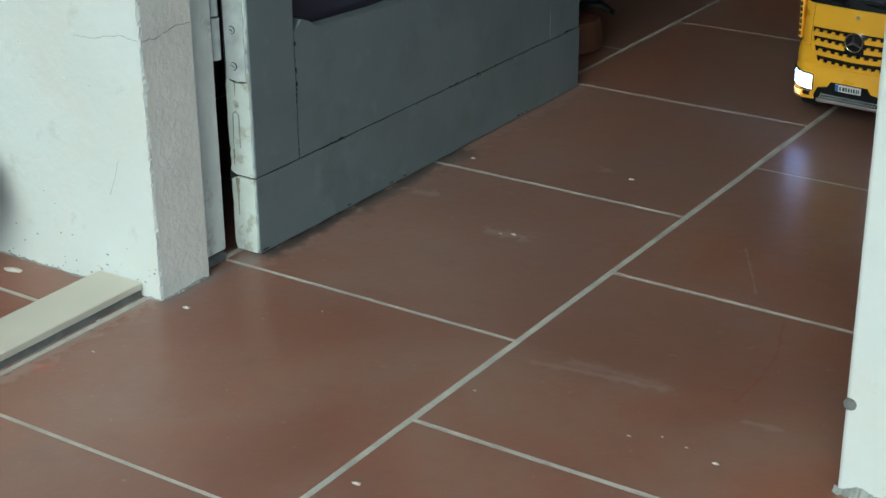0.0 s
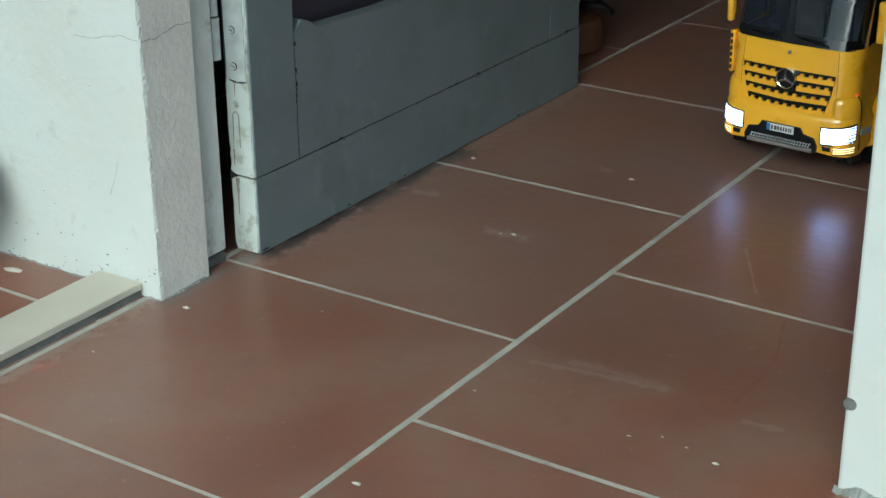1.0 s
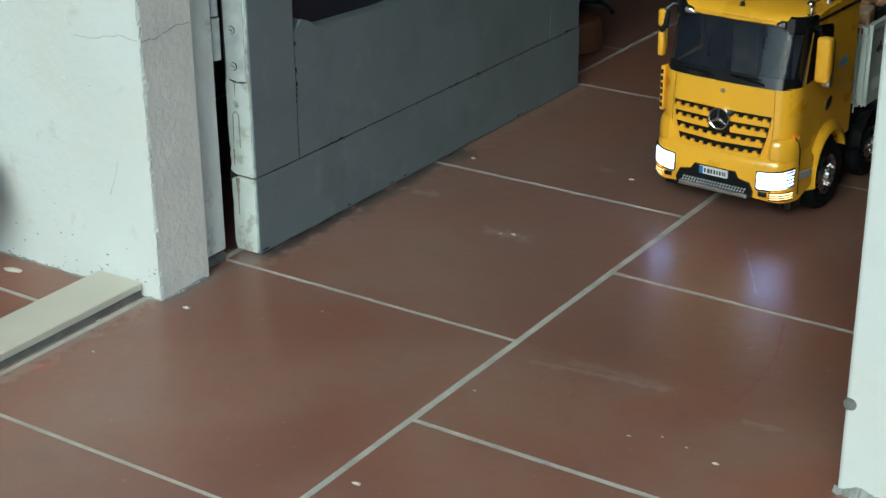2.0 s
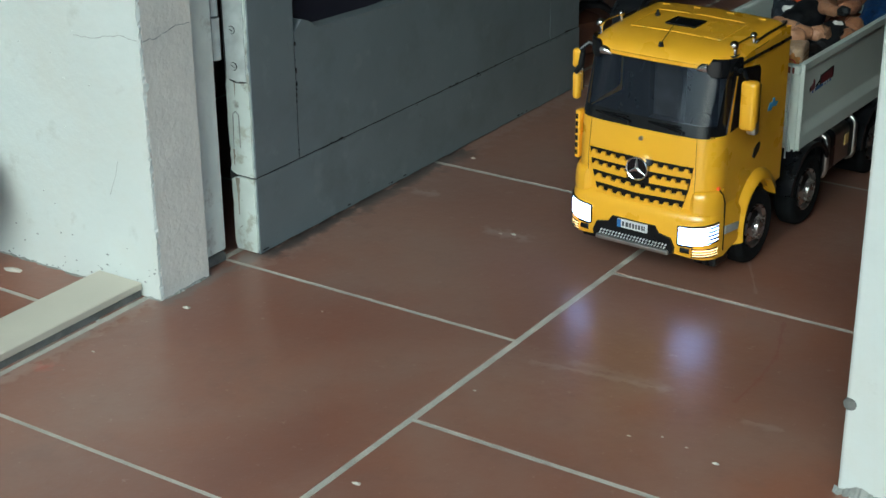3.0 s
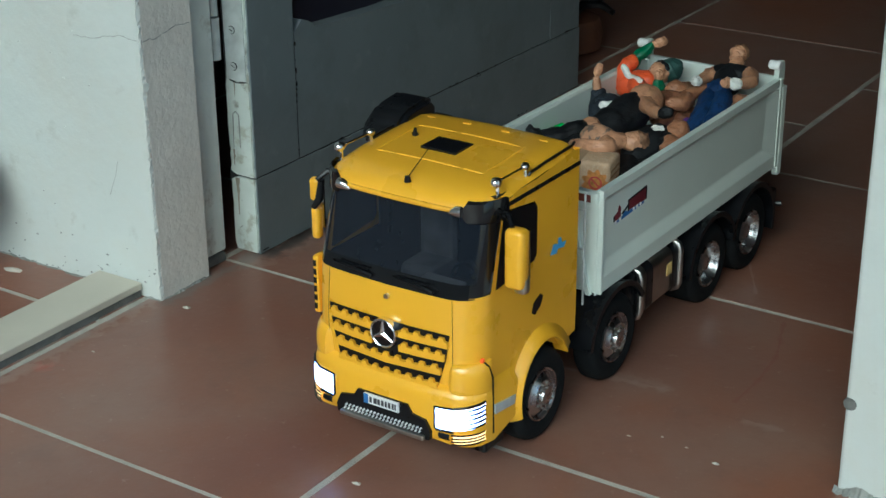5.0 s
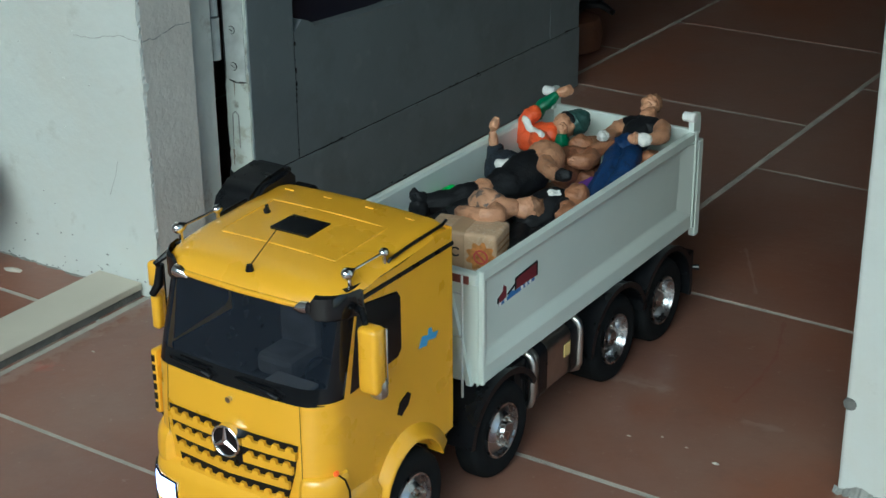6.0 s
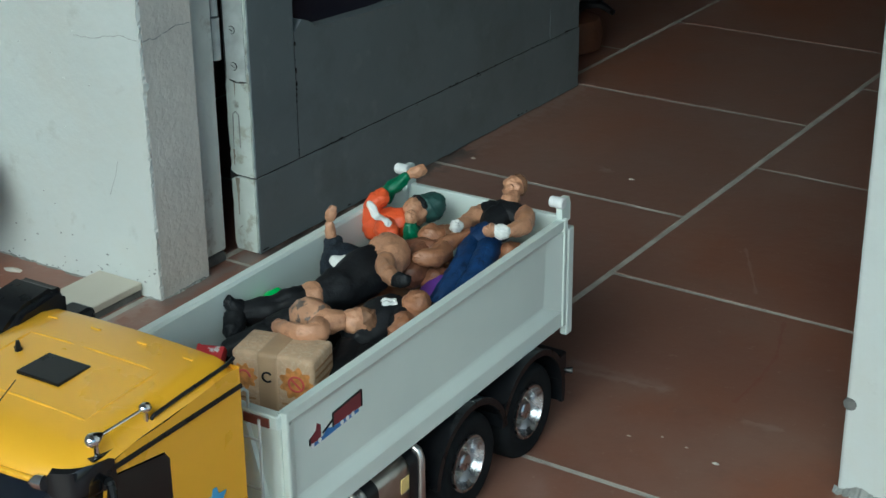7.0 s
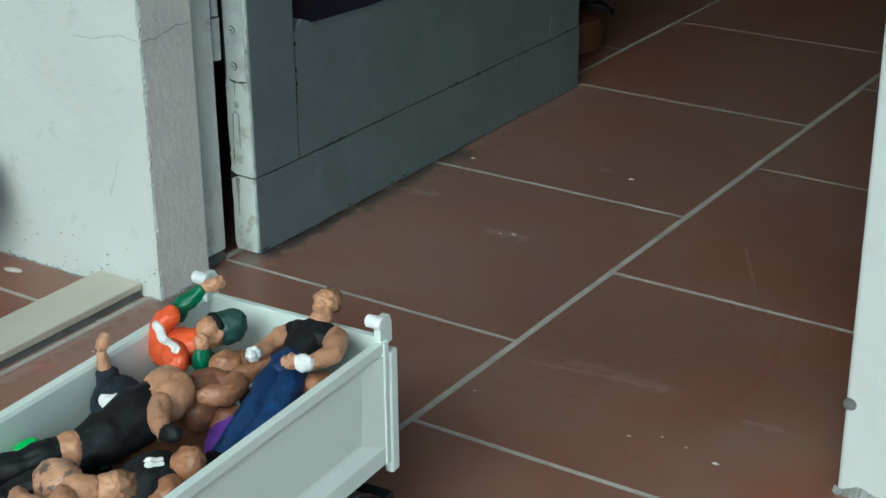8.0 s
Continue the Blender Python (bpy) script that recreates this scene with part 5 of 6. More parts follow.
# ---------------------------------------------------------------- the load: dolls and a packed carton in the dump body
S_FAIR = add_stains(mat("doll_skin_fair", (0.50, 0.26, 0.145), 0.42, vary=0.2, scale=60, bump=0.0012, fine=130), (0.24, 0.095, 0.045), 85.0, 0.65, 0.54, 0.68)
S_TAN = add_stains(mat("doll_skin_tan", (0.33, 0.15, 0.075), 0.42, vary=0.2, scale=60, bump=0.0012, fine=130), (0.13, 0.05, 0.025), 80.0, 0.7, 0.52, 0.66)
S_DARK = add_stains(mat("doll_skin_brown", (0.20, 0.085, 0.045), 0.42, vary=0.2, scale=60, bump=0.0012, fine=130), (0.08, 0.03, 0.016), 80.0, 0.7, 0.52, 0.66)
S_INK = add_stains(mat("doll_skin_inked", (0.52, 0.285, 0.165), 0.42, vary=0.1, scale=60, bump=0.0004, fine=160), (0.05, 0.055, 0.06), 75.0, 0.85, 0.50, 0.55)
C_BLACK = mat("doll_black_cloth", (0.007, 0.0075, 0.009), 0.6, spec=0.3, vary=0.3, scale=80, bump=0.0006, fine=220)
C_CHAR = mat("doll_charcoal_knit", (0.020, 0.025, 0.034), 0.85, spec=0.25, vary=0.4, scale=140, bump=0.0015, fine=420)
C_JEANS = add_stains(mat("doll_blue_jeans", (0.012, 0.040, 0.125), 0.6, vary=0.45, scale=70, bump=0.0016, fine=150, spec=0.3), (0.004, 0.012, 0.04), 110.0, 0.8, 0.54, 0.64)
C_ORANGE = mat("doll_orange_cloth", (0.72, 0.10, 0.025), 0.45, vary=0.12, scale=60, bump=0.0005, fine=200)
C_GREEN = mat("doll_green_cloth", (0.012, 0.13, 0.055), 0.4, vary=0.3, scale=70, bump=0.0005, fine=200)
C_TEAL = mat("dark_teal_cap", (0.03, 0.075, 0.065), 0.5, vary=0.2, scale=90)
C_LIME = mat("doll_lime_plastic", (0.07, 0.52, 0.10), 0.4)
C_WHITE = mat("doll_white_tape", (0.75, 0.74, 0.70), 0.7, vary=0.08, scale=90, bump=0.0004, fine=300)
C_HAIR = mat("doll_short_hair", (0.20, 0.10, 0.05), 0.7, vary=0.3, scale=120)
C_PURPLE = mat("doll_purple_cloth", (0.13, 0.04, 0.30), 0.5)
KRAFT = add_stains(mat("kraft_card", (0.58, 0.40, 0.25), 0.75, vary=0.12, scale=70, bump=0.0012, fine=260), (0.70, 0.58, 0.42), 260.0, 0.35, 0.50, 0.60)


def limb(bm, pts, radii, idx, n=12):
    """A rounded, muscled limb through points, closed by half balls."""
    pts = [Vector(p) for p in pts]
    d0, d1 = (pts[0] - pts[1]).normalized(), (pts[-1] - pts[-2]).normalized()
    P, R = [], []
    for f, r in ((0.98, 0.15), (0.80, 0.60), (0.42, 0.90)):
        P.append(pts[0] + d0 * radii[0] * f)
        R.append(radii[0] * r)
    for i, (p, r) in enumerate(zip(pts, radii)):
        P.append(p)
        R.append(r)
        if i < len(pts) - 1:
            P.append(p.lerp(pts[i + 1], 0.36))
            R.append((r * 0.6 + radii[i + 1] * 0.4) * 1.14)
    for f, r in ((0.42, 0.90), (0.80, 0.60), (0.98, 0.15)):
        P.append(pts[-1] + d1 * radii[-1] * f)
        R.append(radii[-1] * r)
    tube(bm, P, R, n, True, idx)


def doll(name, label, mats, pieces, group="load in the dump body"):
    """One plain doll: limbs given in the truck's space as (points, radii, which material)."""
    c = Vector((0, 0, 0))
    for pts, r, i in pieces:
        c += Vector(pts[0]) / len(pieces)
    bm = bmesh.new()
    for pts, r, i in pieces:
        limb(bm, [Vector(p) - c for p in pts], r, i, 16)
    bmesh.ops.subdivide_edges(bm, edges=bm.edges[:], cuts=2, use_grid_fill=True)
    for _ in range(3):
        bmesh.ops.smooth_vert(bm, verts=bm.verts[:], factor=0.5, use_axis_x=True, use_axis_y=True, use_axis_z=True)
    bm.normal_update()
    for v in bm.verts:
        q = v.co * 130 + c * 900
        v.co += v.normal * (0.0017 * noise.noise(q) + 0.0011 * noise.noise(q * 2.7))
    ob = link(name, bm, mats)
    ob.data.shade_smooth()
    tagged(ob, label=label, category="doll" if name == "doll" else "toy", group=group)
    cargo.append((ob, pose(*c)))
    return ob


def build_load():
    # lower layer
    doll("doll", "dark-clothed wrestler doll buried under the others", [C_BLACK, S_DARK],
         [([(-0.03, 0.29, 0.128), (-0.03, 0.36, 0.130)], [0.019, 0.021], 0), ([(-0.03, 0.385, 0.128), (-0.03, 0.392, 0.128)], [0.013, 0.013], 1),
          ([(-0.045, 0.345, 0.130), (-0.062, 0.31, 0.125)], [0.010, 0.008], 1), ([(-0.02, 0.285, 0.125), (0.0, 0.25, 0.122)], [0.012, 0.011], 0)])
    doll("doll", "dark-clothed wrestler doll with purple trunks under the others", [C_BLACK, S_DARK, C_PURPLE],
         [([(0.035, 0.43, 0.130), (0.035, 0.50, 0.132)], [0.020, 0.022], 0), ([(0.040, 0.505, 0.158), (0.030, 0.525, 0.165)], [0.018, 0.020], 2),
          ([(0.035, 0.55, 0.150), (0.022, 0.53, 0.172)], [0.016, 0.016], 1), ([(0.02, 0.42, 0.126), (0.01, 0.37, 0.126)], [0.014, 0.012], 0), ([(0.05, 0.42, 0.126), (0.06, 0.37, 0.126)], [0.014, 0.012], 0)])
    doll("doll", "brown-skinned wrestler doll lying on the body's floor", [S_TAN, C_BLACK],
         [([(-0.04, 0.49, 0.130), (-0.035, 0.56, 0.132)], [0.020, 0.022], 0), ([(-0.035, 0.585, 0.130), (-0.035, 0.592, 0.130)], [0.014, 0.014], 0),
          ([(-0.05, 0.48, 0.128), (-0.055, 0.43, 0.124)], [0.014, 0.012], 1), ([(-0.03, 0.48, 0.128), (-0.015, 0.42, 0.150)], [0.014, 0.014], 1), ([(-0.055, 0.55, 0.132), (-0.060, 0.51, 0.150)], [0.010, 0.009], 0)])
    doll("doll", "dark-clothed wrestler doll face up beneath the blue-jeans doll", [C_BLACK, S_TAN, C_CHAR],
         [([(0.050, 0.545, 0.150), (0.052, 0.600, 0.152)], [0.021, 0.022], 0), ([(0.064, 0.588, 0.186), (0.066, 0.580, 0.190)], [0.0125, 0.012], 1),
          ([(0.035, 0.54, 0.145), (0.030, 0.49, 0.140)], [0.014, 0.012], 2), ([(0.060, 0.54, 0.145), (0.060, 0.48, 0.140)], [0.014, 0.012], 2), ([(0.030, 0.59, 0.160), (0.012, 0.570, 0.172)], [0.010, 0.009], 1), ([(0.066, 0.60, 0.165), (0.066, 0.588, 0.176)], [0.010, 0.010], 1)])
    # upper layer
    doll("doll", "wrestler doll in black vest and blue jeans with white-taped fists", [S_FAIR, C_BLACK, C_JEANS, C_WHITE, C_HAIR],
         [([(0.0336, 0.6400, 0.2260), (0.0336, 0.6440, 0.2290)], [0.0092, 0.0096], 0), ([(0.0345, 0.6475, 0.2300), (0.0345, 0.6490, 0.2260)], [0.0090, 0.0090], 4), ([(0.0360, 0.6345, 0.2315), (0.0366, 0.6335, 0.2300)], [0.0026, 0.0020], 0), ([(0.0390, 0.6320, 0.2220), (0.0375, 0.6240, 0.2170)], [0.0075, 0.0080], 0),
          ([(0.0370, 0.6180, 0.2080), (0.0385, 0.5930, 0.2010)], [0.0165, 0.0135], 1), ([(0.0250, 0.6130, 0.2090), (0.0500, 0.6170, 0.2110)], [0.0125, 0.0125], 1),
          ([(0.0180, 0.6080, 0.2110), (0.0170, 0.5900, 0.2090), (0.0180, 0.5720, 0.2120)], [0.0080, 0.0068, 0.0048], 0), ([(0.0190, 0.5670, 0.2135), (0.0200, 0.5640, 0.2140)], [0.0056, 0.0054], 3),
          ([(0.0600, 0.6170, 0.2140), (0.0740, 0.5900, 0.2160), (0.0700, 0.5680, 0.2180)], [0.0090, 0.0078, 0.0054], 0), ([(0.0690, 0.5660, 0.2190), (0.0630, 0.5620, 0.2200)], [0.0058, 0.0056], 3), ([(0.0590, 0.5600, 0.2200), (0.0570, 0.5590, 0.2200)], [0.0060, 0.0056], 0),
          ([(0.0380, 0.5880, 0.2000), (0.0400, 0.5780, 0.1970)], [0.0140, 0.0150], 2), ([(0.0330, 0.5760, 0.1960), (0.0450, 0.5320, 0.1900), (0.0430, 0.4930, 0.1720)], [0.0112, 0.0098, 0.0078], 2), ([(0.0480, 0.5760, 0.1970), (0.0620, 0.5330, 0.1910), (0.0600, 0.4960, 0.1750)], [0.0112, 0.0098, 0.0078], 2),
          ([(0.0430, 0.4880, 0.1690), (0.0420, 0.4740, 0.1730)], [0.0080, 0.0068], 1), ([(0.0600, 0.4910, 0.1720), (0.0610, 0.4770, 0.1760)], [0.0080, 0.0068], 1)])
    doll("doll", "doll in orange jacket, green sleeves and dark teal cap, arm raised", [S_FAIR, C_ORANGE, C_GREEN, C_WHITE, C_BLACK, C_TEAL],
         [([(-0.0390, 0.5930, 0.2050), (-0.0400, 0.5900, 0.2090)], [0.0118, 0.0112], 0), ([(-0.0330, 0.6020, 0.2070), (-0.0300, 0.6060, 0.2100)], [0.0135, 0.0125], 5), ([(-0.0440, 0.6000, 0.2130), (-0.0400, 0.5960, 0.2165), (-0.0310, 0.5920, 0.2140)], [0.0042, 0.0046, 0.0042], 4),
          ([(-0.0520, 0.5800, 0.1960), (-0.0720, 0.5740, 0.1900)], [0.0150, 0.0140], 1), ([(-0.0800, 0.5720, 0.1930), (-0.0740, 0.5760, 0.2140), (-0.0700, 0.5800, 0.2180)], [0.0080, 0.0085, 0.0080], 1),
          ([(-0.0740, 0.5680, 0.2140), (-0.0640, 0.5640, 0.2050), (-0.0480, 0.5580, 0.2050), (-0.0440, 0.5520, 0.1990)], [0.0036, 0.0030, 0.0042, 0.0034], 3), ([(-0.0560, 0.5640, 0.1980), (-0.0440, 0.5540, 0.1960)], [0.0100, 0.0090], 1),
          ([(-0.0780, 0.5930, 0.2100), (-0.0700, 0.5960, 0.2210), (-0.0600, 0.6060, 0.2310)], [0.0075, 0.0066, 0.0054], 2), ([(-0.0560, 0.6100, 0.2340), (-0.0500, 0.6160, 0.2370)], [0.0050, 0.0056], 0),
          ([(-0.0270, 0.5680, 0.1960), (-0.0230, 0.5570, 0.1980), (-0.0250, 0.5600, 0.2060)], [0.0075, 0.0072, 0.0060], 2), ([(-0.0255, 0.5616, 0.2120), (-0.0262, 0.5622, 0.2150)], [0.0058, 0.0054], 0)])
    doll("doll", "bare-chested brown wrestler doll curled among the others", [S_TAN, S_DARK, C_HAIR],
         [([(-0.0020, 0.5650, 0.1960), (-0.0040, 0.5610, 0.2000)], [0.0125, 0.0120], 0), ([(0.0020, 0.5740, 0.1960), (0.0000, 0.5780, 0.1940)], [0.0118, 0.0105], 2), ([(-0.0030, 0.5480, 0.1880), (0.0020, 0.5180, 0.1820)], [0.0165, 0.0140], 1), ([(-0.0140, 0.5420, 0.1900), (0.0110, 0.5480, 0.1930)], [0.0120, 0.0110], 1),
          ([(0.0150, 0.5510, 0.1950), (0.0240, 0.5270, 0.1990), (0.0140, 0.5150, 0.2010)], [0.0090, 0.0085, 0.0066], 0), ([(0.0120, 0.5520, 0.1980), (0.0180, 0.5680, 0.2000), (0.0230, 0.5780, 0.2030)], [0.0070, 0.0065, 0.0055], 0), ([(-0.0160, 0.5380, 0.1900), (-0.0180, 0.5180, 0.1960)], [0.0090, 0.0080], 1)])
    doll("doll", "big tattooed wrestler doll in black singlet, trunks and knee boots", [S_INK, C_BLACK, S_FAIR],
         [([(-0.0150, 0.5080, 0.2000), (-0.0060, 0.4940, 0.2020)], [0.0195, 0.0175], 2), ([(-0.0200, 0.5120, 0.2080), (-0.0100, 0.5000, 0.2110)], [0.0100, 0.0090], 0), ([(-0.0030, 0.4860, 0.2060), (0.0180, 0.4580, 0.2110), (0.0400, 0.4370, 0.2150)], [0.0088, 0.0072, 0.0050], 2), ([(0.0430, 0.4360, 0.2170), (0.0500, 0.4370, 0.2190)], [0.0060, 0.0056], 1),
          ([(-0.0160, 0.4880, 0.1960), (-0.0240, 0.4560, 0.1880), (-0.0300, 0.4350, 0.1860)], [0.0205, 0.0185, 0.0160], 1), ([(-0.0330, 0.4290, 0.1880), (-0.0380, 0.4200, 0.1880)], [0.0125, 0.0122], 2),
          ([(-0.0410, 0.4160, 0.1880), (-0.0540, 0.3960, 0.1850), (-0.0720, 0.3760, 0.1830)], [0.0122, 0.0108, 0.0098], 1), ([(-0.0740, 0.3730, 0.1830), (-0.0690, 0.3600, 0.1770)], [0.0100, 0.0085], 1), ([(-0.0740, 0.3740, 0.1880), (-0.0770, 0.3680, 0.1960)], [0.0085, 0.0050], 1),
          ([(-0.0420, 0.4320, 0.1750), (-0.0560, 0.4050, 0.1720), (-0.0680, 0.3900, 0.1640)], [0.0120, 0.0105, 0.0090], 1)])
    doll("doll", "doll in charcoal knit top, one hand over the wall", [C_CHAR, S_FAIR, C_WHITE],
         [([(-0.0520, 0.4960, 0.1830), (-0.0640, 0.5060, 0.1820)], [0.0195, 0.0190], 0), ([(-0.0700, 0.5080, 0.1850), (-0.0730, 0.5080, 0.1980)], [0.0100, 0.0090], 0), ([(-0.0740, 0.5070, 0.2050), (-0.0750, 0.5070, 0.2170)], [0.0050, 0.0042], 1), ([(-0.0750, 0.5070, 0.2230), (-0.0735, 0.5085, 0.2300)], [0.0050, 0.0034], 1),
          ([(-0.0500, 0.4800, 0.1960), (-0.0390, 0.4860, 0.1960)], [0.0056, 0.0056], 2), ([(-0.0360, 0.4960, 0.1960), (-0.0300, 0.5000, 0.1960)], [0.0040, 0.0036], 2), ([(-0.0640, 0.5000, 0.1660), (-0.0550, 0.4600, 0.1560)], [0.0130, 0.0120], 0)])
    doll("doll", "bare-backed tattooed wrestler doll lying face down on the carton", [S_INK, S_FAIR, C_HAIR, C_BLACK],
         [([(-0.0080, 0.3800, 0.1960), (0.0060, 0.3740, 0.1990)], [0.0150, 0.0150], 0), ([(0.0140, 0.3690, 0.1990), (0.0240, 0.3800, 0.2000)], [0.0110, 0.0085], 1), ([(0.0320, 0.3890, 0.1980), (0.0360, 0.3920, 0.1960)], [0.0108, 0.0105], 1), ([(0.0380, 0.3950, 0.1990), (0.0410, 0.3960, 0.1960)], [0.0098, 0.0095], 2),
          ([(0.0180, 0.3620, 0.2000), (0.0270, 0.3480, 0.2040), (0.0180, 0.3400, 0.2030)], [0.0088, 0.0082, 0.0070], 1), ([(0.0160, 0.3400, 0.2030), (-0.0050, 0.3440, 0.2000), (-0.0160, 0.3550, 0.1950)], [0.0075, 0.0068, 0.0060], 1), ([(-0.0180, 0.3780, 0.1880), (-0.0360, 0.3720, 0.1800)], [0.0130, 0.0120], 3), ([(-0.0380, 0.3650, 0.1780), (-0.0560, 0.3400, 0.1700)], [0.0110, 0.0095], 3)])
    doll("doll", "bald wrestler doll in black shirt slumped against the wall", [S_TAN, C_BLACK, C_WHITE],
         [([(0.0620, 0.4300, 0.1990), (0.0640, 0.4330, 0.2040)], [0.0112, 0.0110], 0), ([(0.0450, 0.4230, 0.1900), (0.0360, 0.3950, 0.1830)], [0.0195, 0.0175], 1), ([(0.0560, 0.4180, 0.1930), (0.0620, 0.4080, 0.1930)], [0.0110, 0.0100], 1), ([(0.0440, 0.4140, 0.2078), (0.0500, 0.4210, 0.2072)], [0.0024, 0.0024], 2), ([(0.0465, 0.4110, 0.2072), (0.0525, 0.4180, 0.2064)], [0.0020, 0.0020], 2), ([(0.0660, 0.4120, 0.1960), (0.0720, 0.4020, 0.1980), (0.0690, 0.3920, 0.1950)], [0.0085, 0.0078, 0.0062], 0),
          ([(0.0330, 0.3860, 0.1750), (0.0420, 0.3560, 0.1720), (0.0560, 0.3350, 0.1640)], [0.0130, 0.0118, 0.0105], 1), ([(0.0480, 0.3860, 0.1720), (0.0600, 0.3600, 0.1680), (0.0660, 0.3350, 0.1550)], [0.0130, 0.0118, 0.0105], 1), ([(0.0580, 0.3250, 0.1560), (0.0650, 0.3150, 0.1500)], [0.0100, 0.0085], 1)])
    doll("toy_boot", "brown doll boot showing beneath the black-booted legs", [S_DARK, C_BLACK],
         [([(-0.0560, 0.3800, 0.1660), (-0.0420, 0.3900, 0.1680)], [0.0100, 0.0092], 0), ([(-0.0640, 0.3720, 0.1580), (-0.0560, 0.3500, 0.1450)], [0.0090, 0.0080], 1)])
    doll("toy_ball", "bright green plastic piece against the side wall", [C_LIME],
         [([(-0.0730, 0.4100, 0.1780), (-0.0700, 0.4180, 0.1820), (-0.0660, 0.4260, 0.1800)], [0.0060, 0.0080, 0.0060], 0)])
    # carton of kraft card with orange print
    c = Vector((0.0125, 0.3210, 0.1580))
    bm = bmesh.new()
    box(bm, -0.0345, 0.0345, -0.0190, 0.0200, -0.0490, 0.0430, 0.0035, 3)
    carton = link("carton", bm, KRAFT, True)
    tagged(carton, label="crumpled kraft card carton with orange printed flowers", category="carton", group="load in the dump body")
    tape = mat("kraft_tape", (0.46, 0.31, 0.18), 0.5, vary=0.08, scale=60)
    part("band", boxed(-0.0140, 0.0060, -0.0198, 0.0206, -0.0490, 0.0436, 0.0040, 3), tape, carton, "smooth brown band", smooth=True)
    orange = mat("orange_print", (0.62, 0.27, 0.07), 0.75, vary=0.35, scale=160, bump=0.0012, fine=260)
    red = mat("pink_print", (0.60, 0.10, 0.08), 0.7)
    for cx, cz, r in ((0.0200, 0.0215, 0.0150), (-0.0240, 0.0215, 0.0115)):
        bm = bmesh.new()
        prism(bm, [(cx + r * (0.86 + 0.14 * math.cos(9 * a)) * math.cos(a), cz + r * (0.86 + 0.14 * math.cos(9 * a)) * math.sin(a)) for a in [6.28319 * i / 42 for i in range(42)]], "y", -0.0194, -0.0186)
        flower = part("print_flower", bm, orange, carton, "orange printed flower")
        bm = bmesh.new()
        if cx > 0:
            tube(bm, [(cx + 0.0062 * math.cos(a), -0.0195, cz + 0.0062 * math.sin(a)) for a in [6.28319 * i / 24 for i in range(25)]], 0.0009, 6)
            tube(bm, [(cx - 0.0044, -0.0195, cz + 0.0044), (cx + 0.0044, -0.0195, cz - 0.0044)], 0.0009, 6)
        else:
            tube(bm, [(cx + 0.0050 * math.cos(a), -0.0195, cz + 0.0050 * math.sin(a)) for a in [3.5 * i / 16 for i in range(17)]], 0.0010, 6)
        part("print_ring", bm, red, carton)
    bm = bmesh.new()
    tube(bm, [(-0.0040 + 0.0040 * math.cos(a), -0.0202, 0.0240 + 0.0040 * math.sin(a)) for a in [0.6 + 5.0 * i / 20 for i in range(21)]], 0.0008, 6)
    part("print_mark", bm, C_BLACK, carton)
    brown = mat("brown_print", (0.40, 0.23, 0.11), 0.8)
    for k in range(9):
        z = 0.003 - 0.006 * k
        for x0, x1 in ((-0.0330, -0.0150), (0.0070, 0.0330)):
            part("print_line", boxed(x0, x1, -0.0194, -0.0186, z - 0.0009, z + 0.0009), brown, carton)
        part("print_line", boxed(0.0341, 0.0349, -0.0150, 0.0160, z - 0.0009 + 0.03, z + 0.0009 + 0.03), brown, carton)
    cargo.append((carton, pose(*c, 0, 0, 12)))
    # red and white sachet beside the carton
    bm = bmesh.new()
    box(bm, -0.0120, 0.0120, -0.0160, 0.0160, -0.0045, 0.0045, 0.0030, 2)
    for v in bm.verts:
        v.co.z += 0.003 * math.sin(v.co.x * 300) + 0.002 * math.sin(v.co.y * 260)
    sachet = link("sachet", bm, add_stains(mat("red_wrapper", (0.62, 0.05, 0.06), 0.35), (0.75, 0.72, 0.70), 90.0, 1.0, 0.60, 0.62), True)
    tagged(sachet, label="shiny red and white sachet lying beside the carton", category="sachet", group="load in the dump body")
    cargo.append((sachet, pose(-0.0400, 0.2950, 0.1840, 20, 12, 30)))
    bm = bmesh.new()
    box(bm, -0.0240, 0.0240, -0.0260, 0.0260, -0.0320, 0.0320, 0.0080, 3)
    sack = link("cloth_bundle", bm, C_CHAR, True)
    tagged(sack, label="dark cloth bundle under the sachet", category="bundle", group="load in the dump body")
    cargo.append((sack, pose(-0.0480, 0.2740, 0.1425, 0, 0, 10)))


build_load()


build_floor()


# ---------------------------------------------------------------- what moves
def way_at(t):
    """Place and turn of the truck between the rows of its way, along a smooth curve."""
    ts = [r[0] for r in WAY]
    k = max(0, min(len(ts) - 2, next((i for i in range(len(ts) - 1) if t <= ts[i + 1]), len(ts) - 2)))
    a, b = WAY[k], WAY[k + 1]
    p, n = WAY[max(k - 1, 0)], WAY[min(k + 2, len(WAY) - 1)]
    h = b[0] - a[0]
    u = (t - a[0]) / h
    out = []
    for c in (1, 2, 3):
        ma = (b[c] - p[c]) / (b[0] - p[0]) * h
        mb = (n[c] - a[c]) / (n[0] - a[0]) * h
        out.append((2 * u ** 3 - 3 * u ** 2 + 1) * a[c] + (u ** 3 - 2 * u ** 2 + u) * ma + (3 * u ** 2 - 2 * u ** 3) * b[c] + (u ** 3 - u ** 2) * mb)
    return out


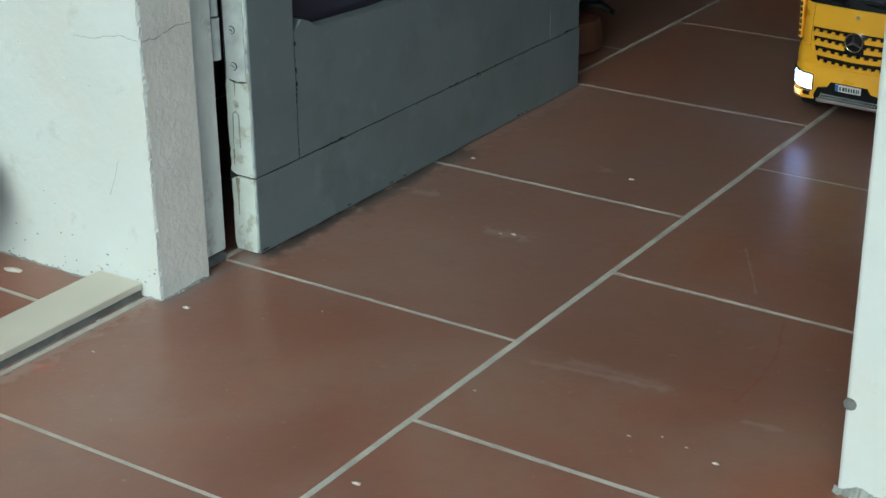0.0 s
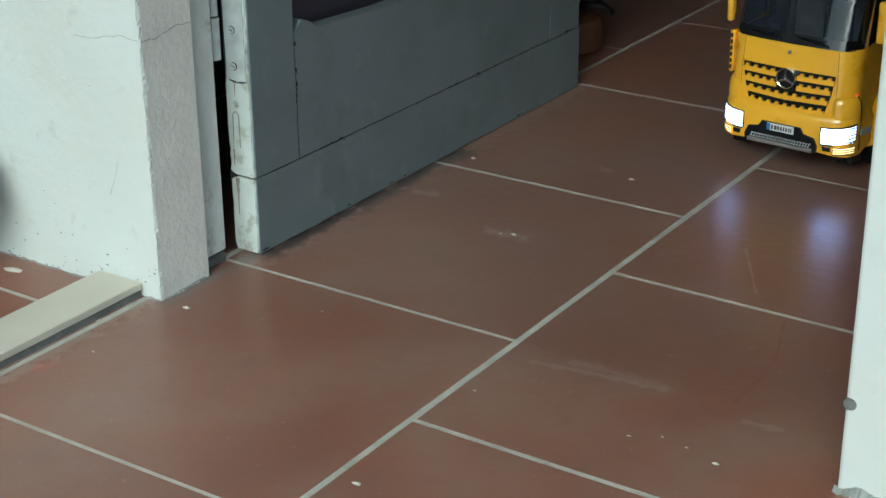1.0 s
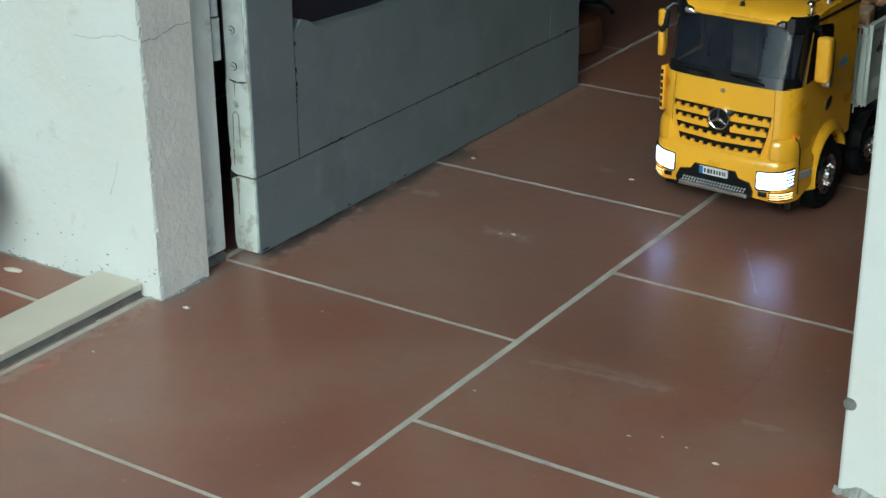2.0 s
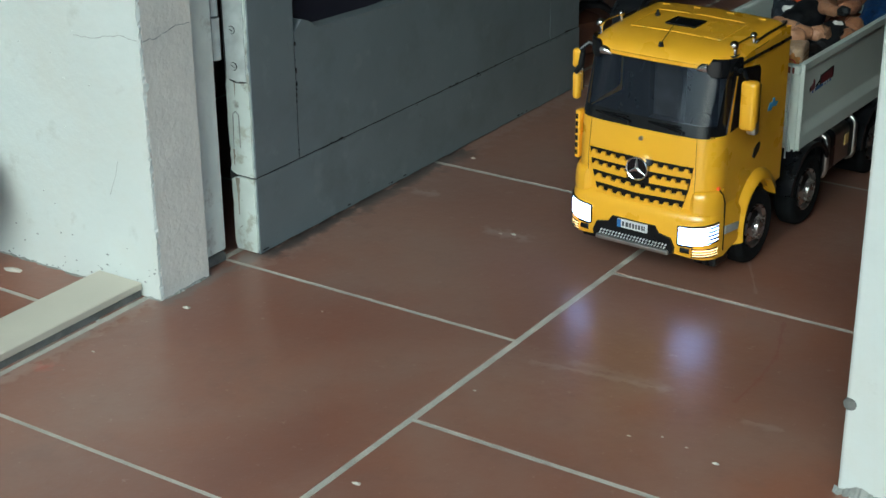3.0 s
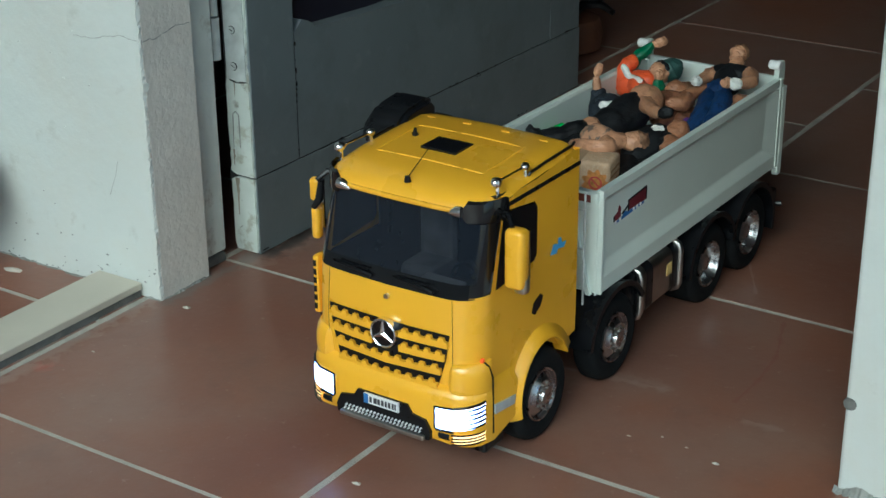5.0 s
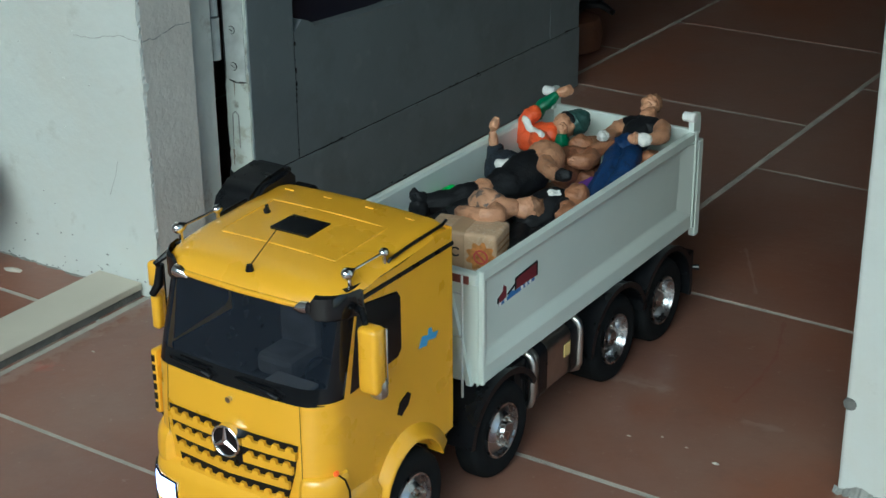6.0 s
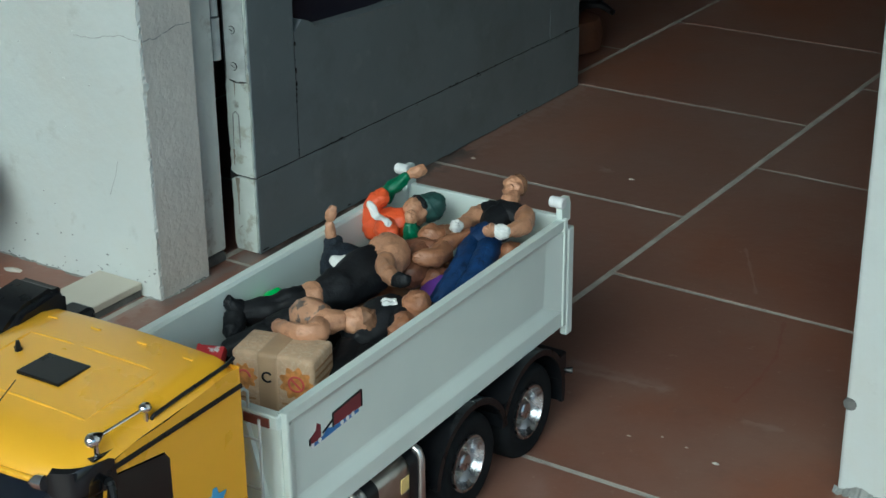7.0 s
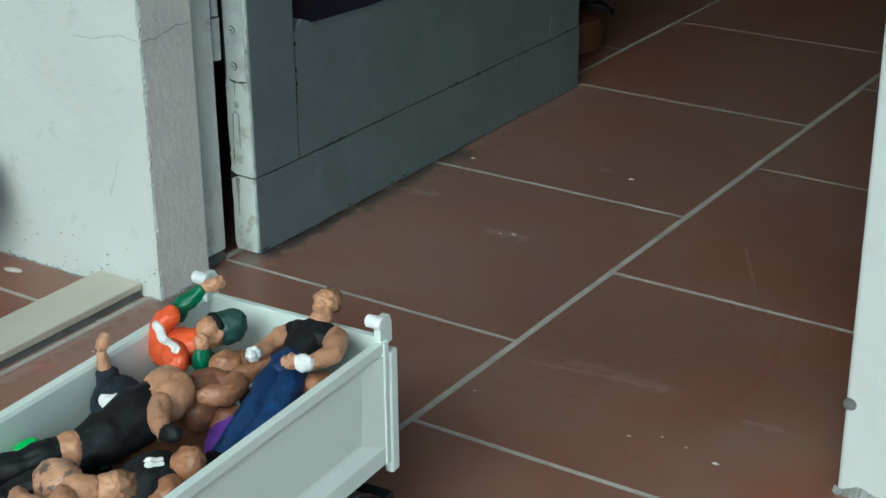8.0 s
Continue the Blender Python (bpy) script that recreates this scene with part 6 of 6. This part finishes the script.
def motions():
    times = [i * 0.2 for i in range(41)]
    poses = []
    for t in times:
        x, y, a = way_at(t)
        poses.append((t, pose(x, y, 0, 0, 0, a)))
    walk(truck, poses)
    for ob, m in cargo:
        walk(ob, [(t, p @ m) for t, p in poses])
    for w in wheels:
        rows, rolled = [], 0.0
        for i, t in enumerate(times):
            if i:
                rolled += (poses[i][1].translation - poses[i - 1][1].translation).length
            rows.append((t, pose(*w.location, math.degrees(rolled / HUB), 0, 0)))
        walk(w, rows)


motions()
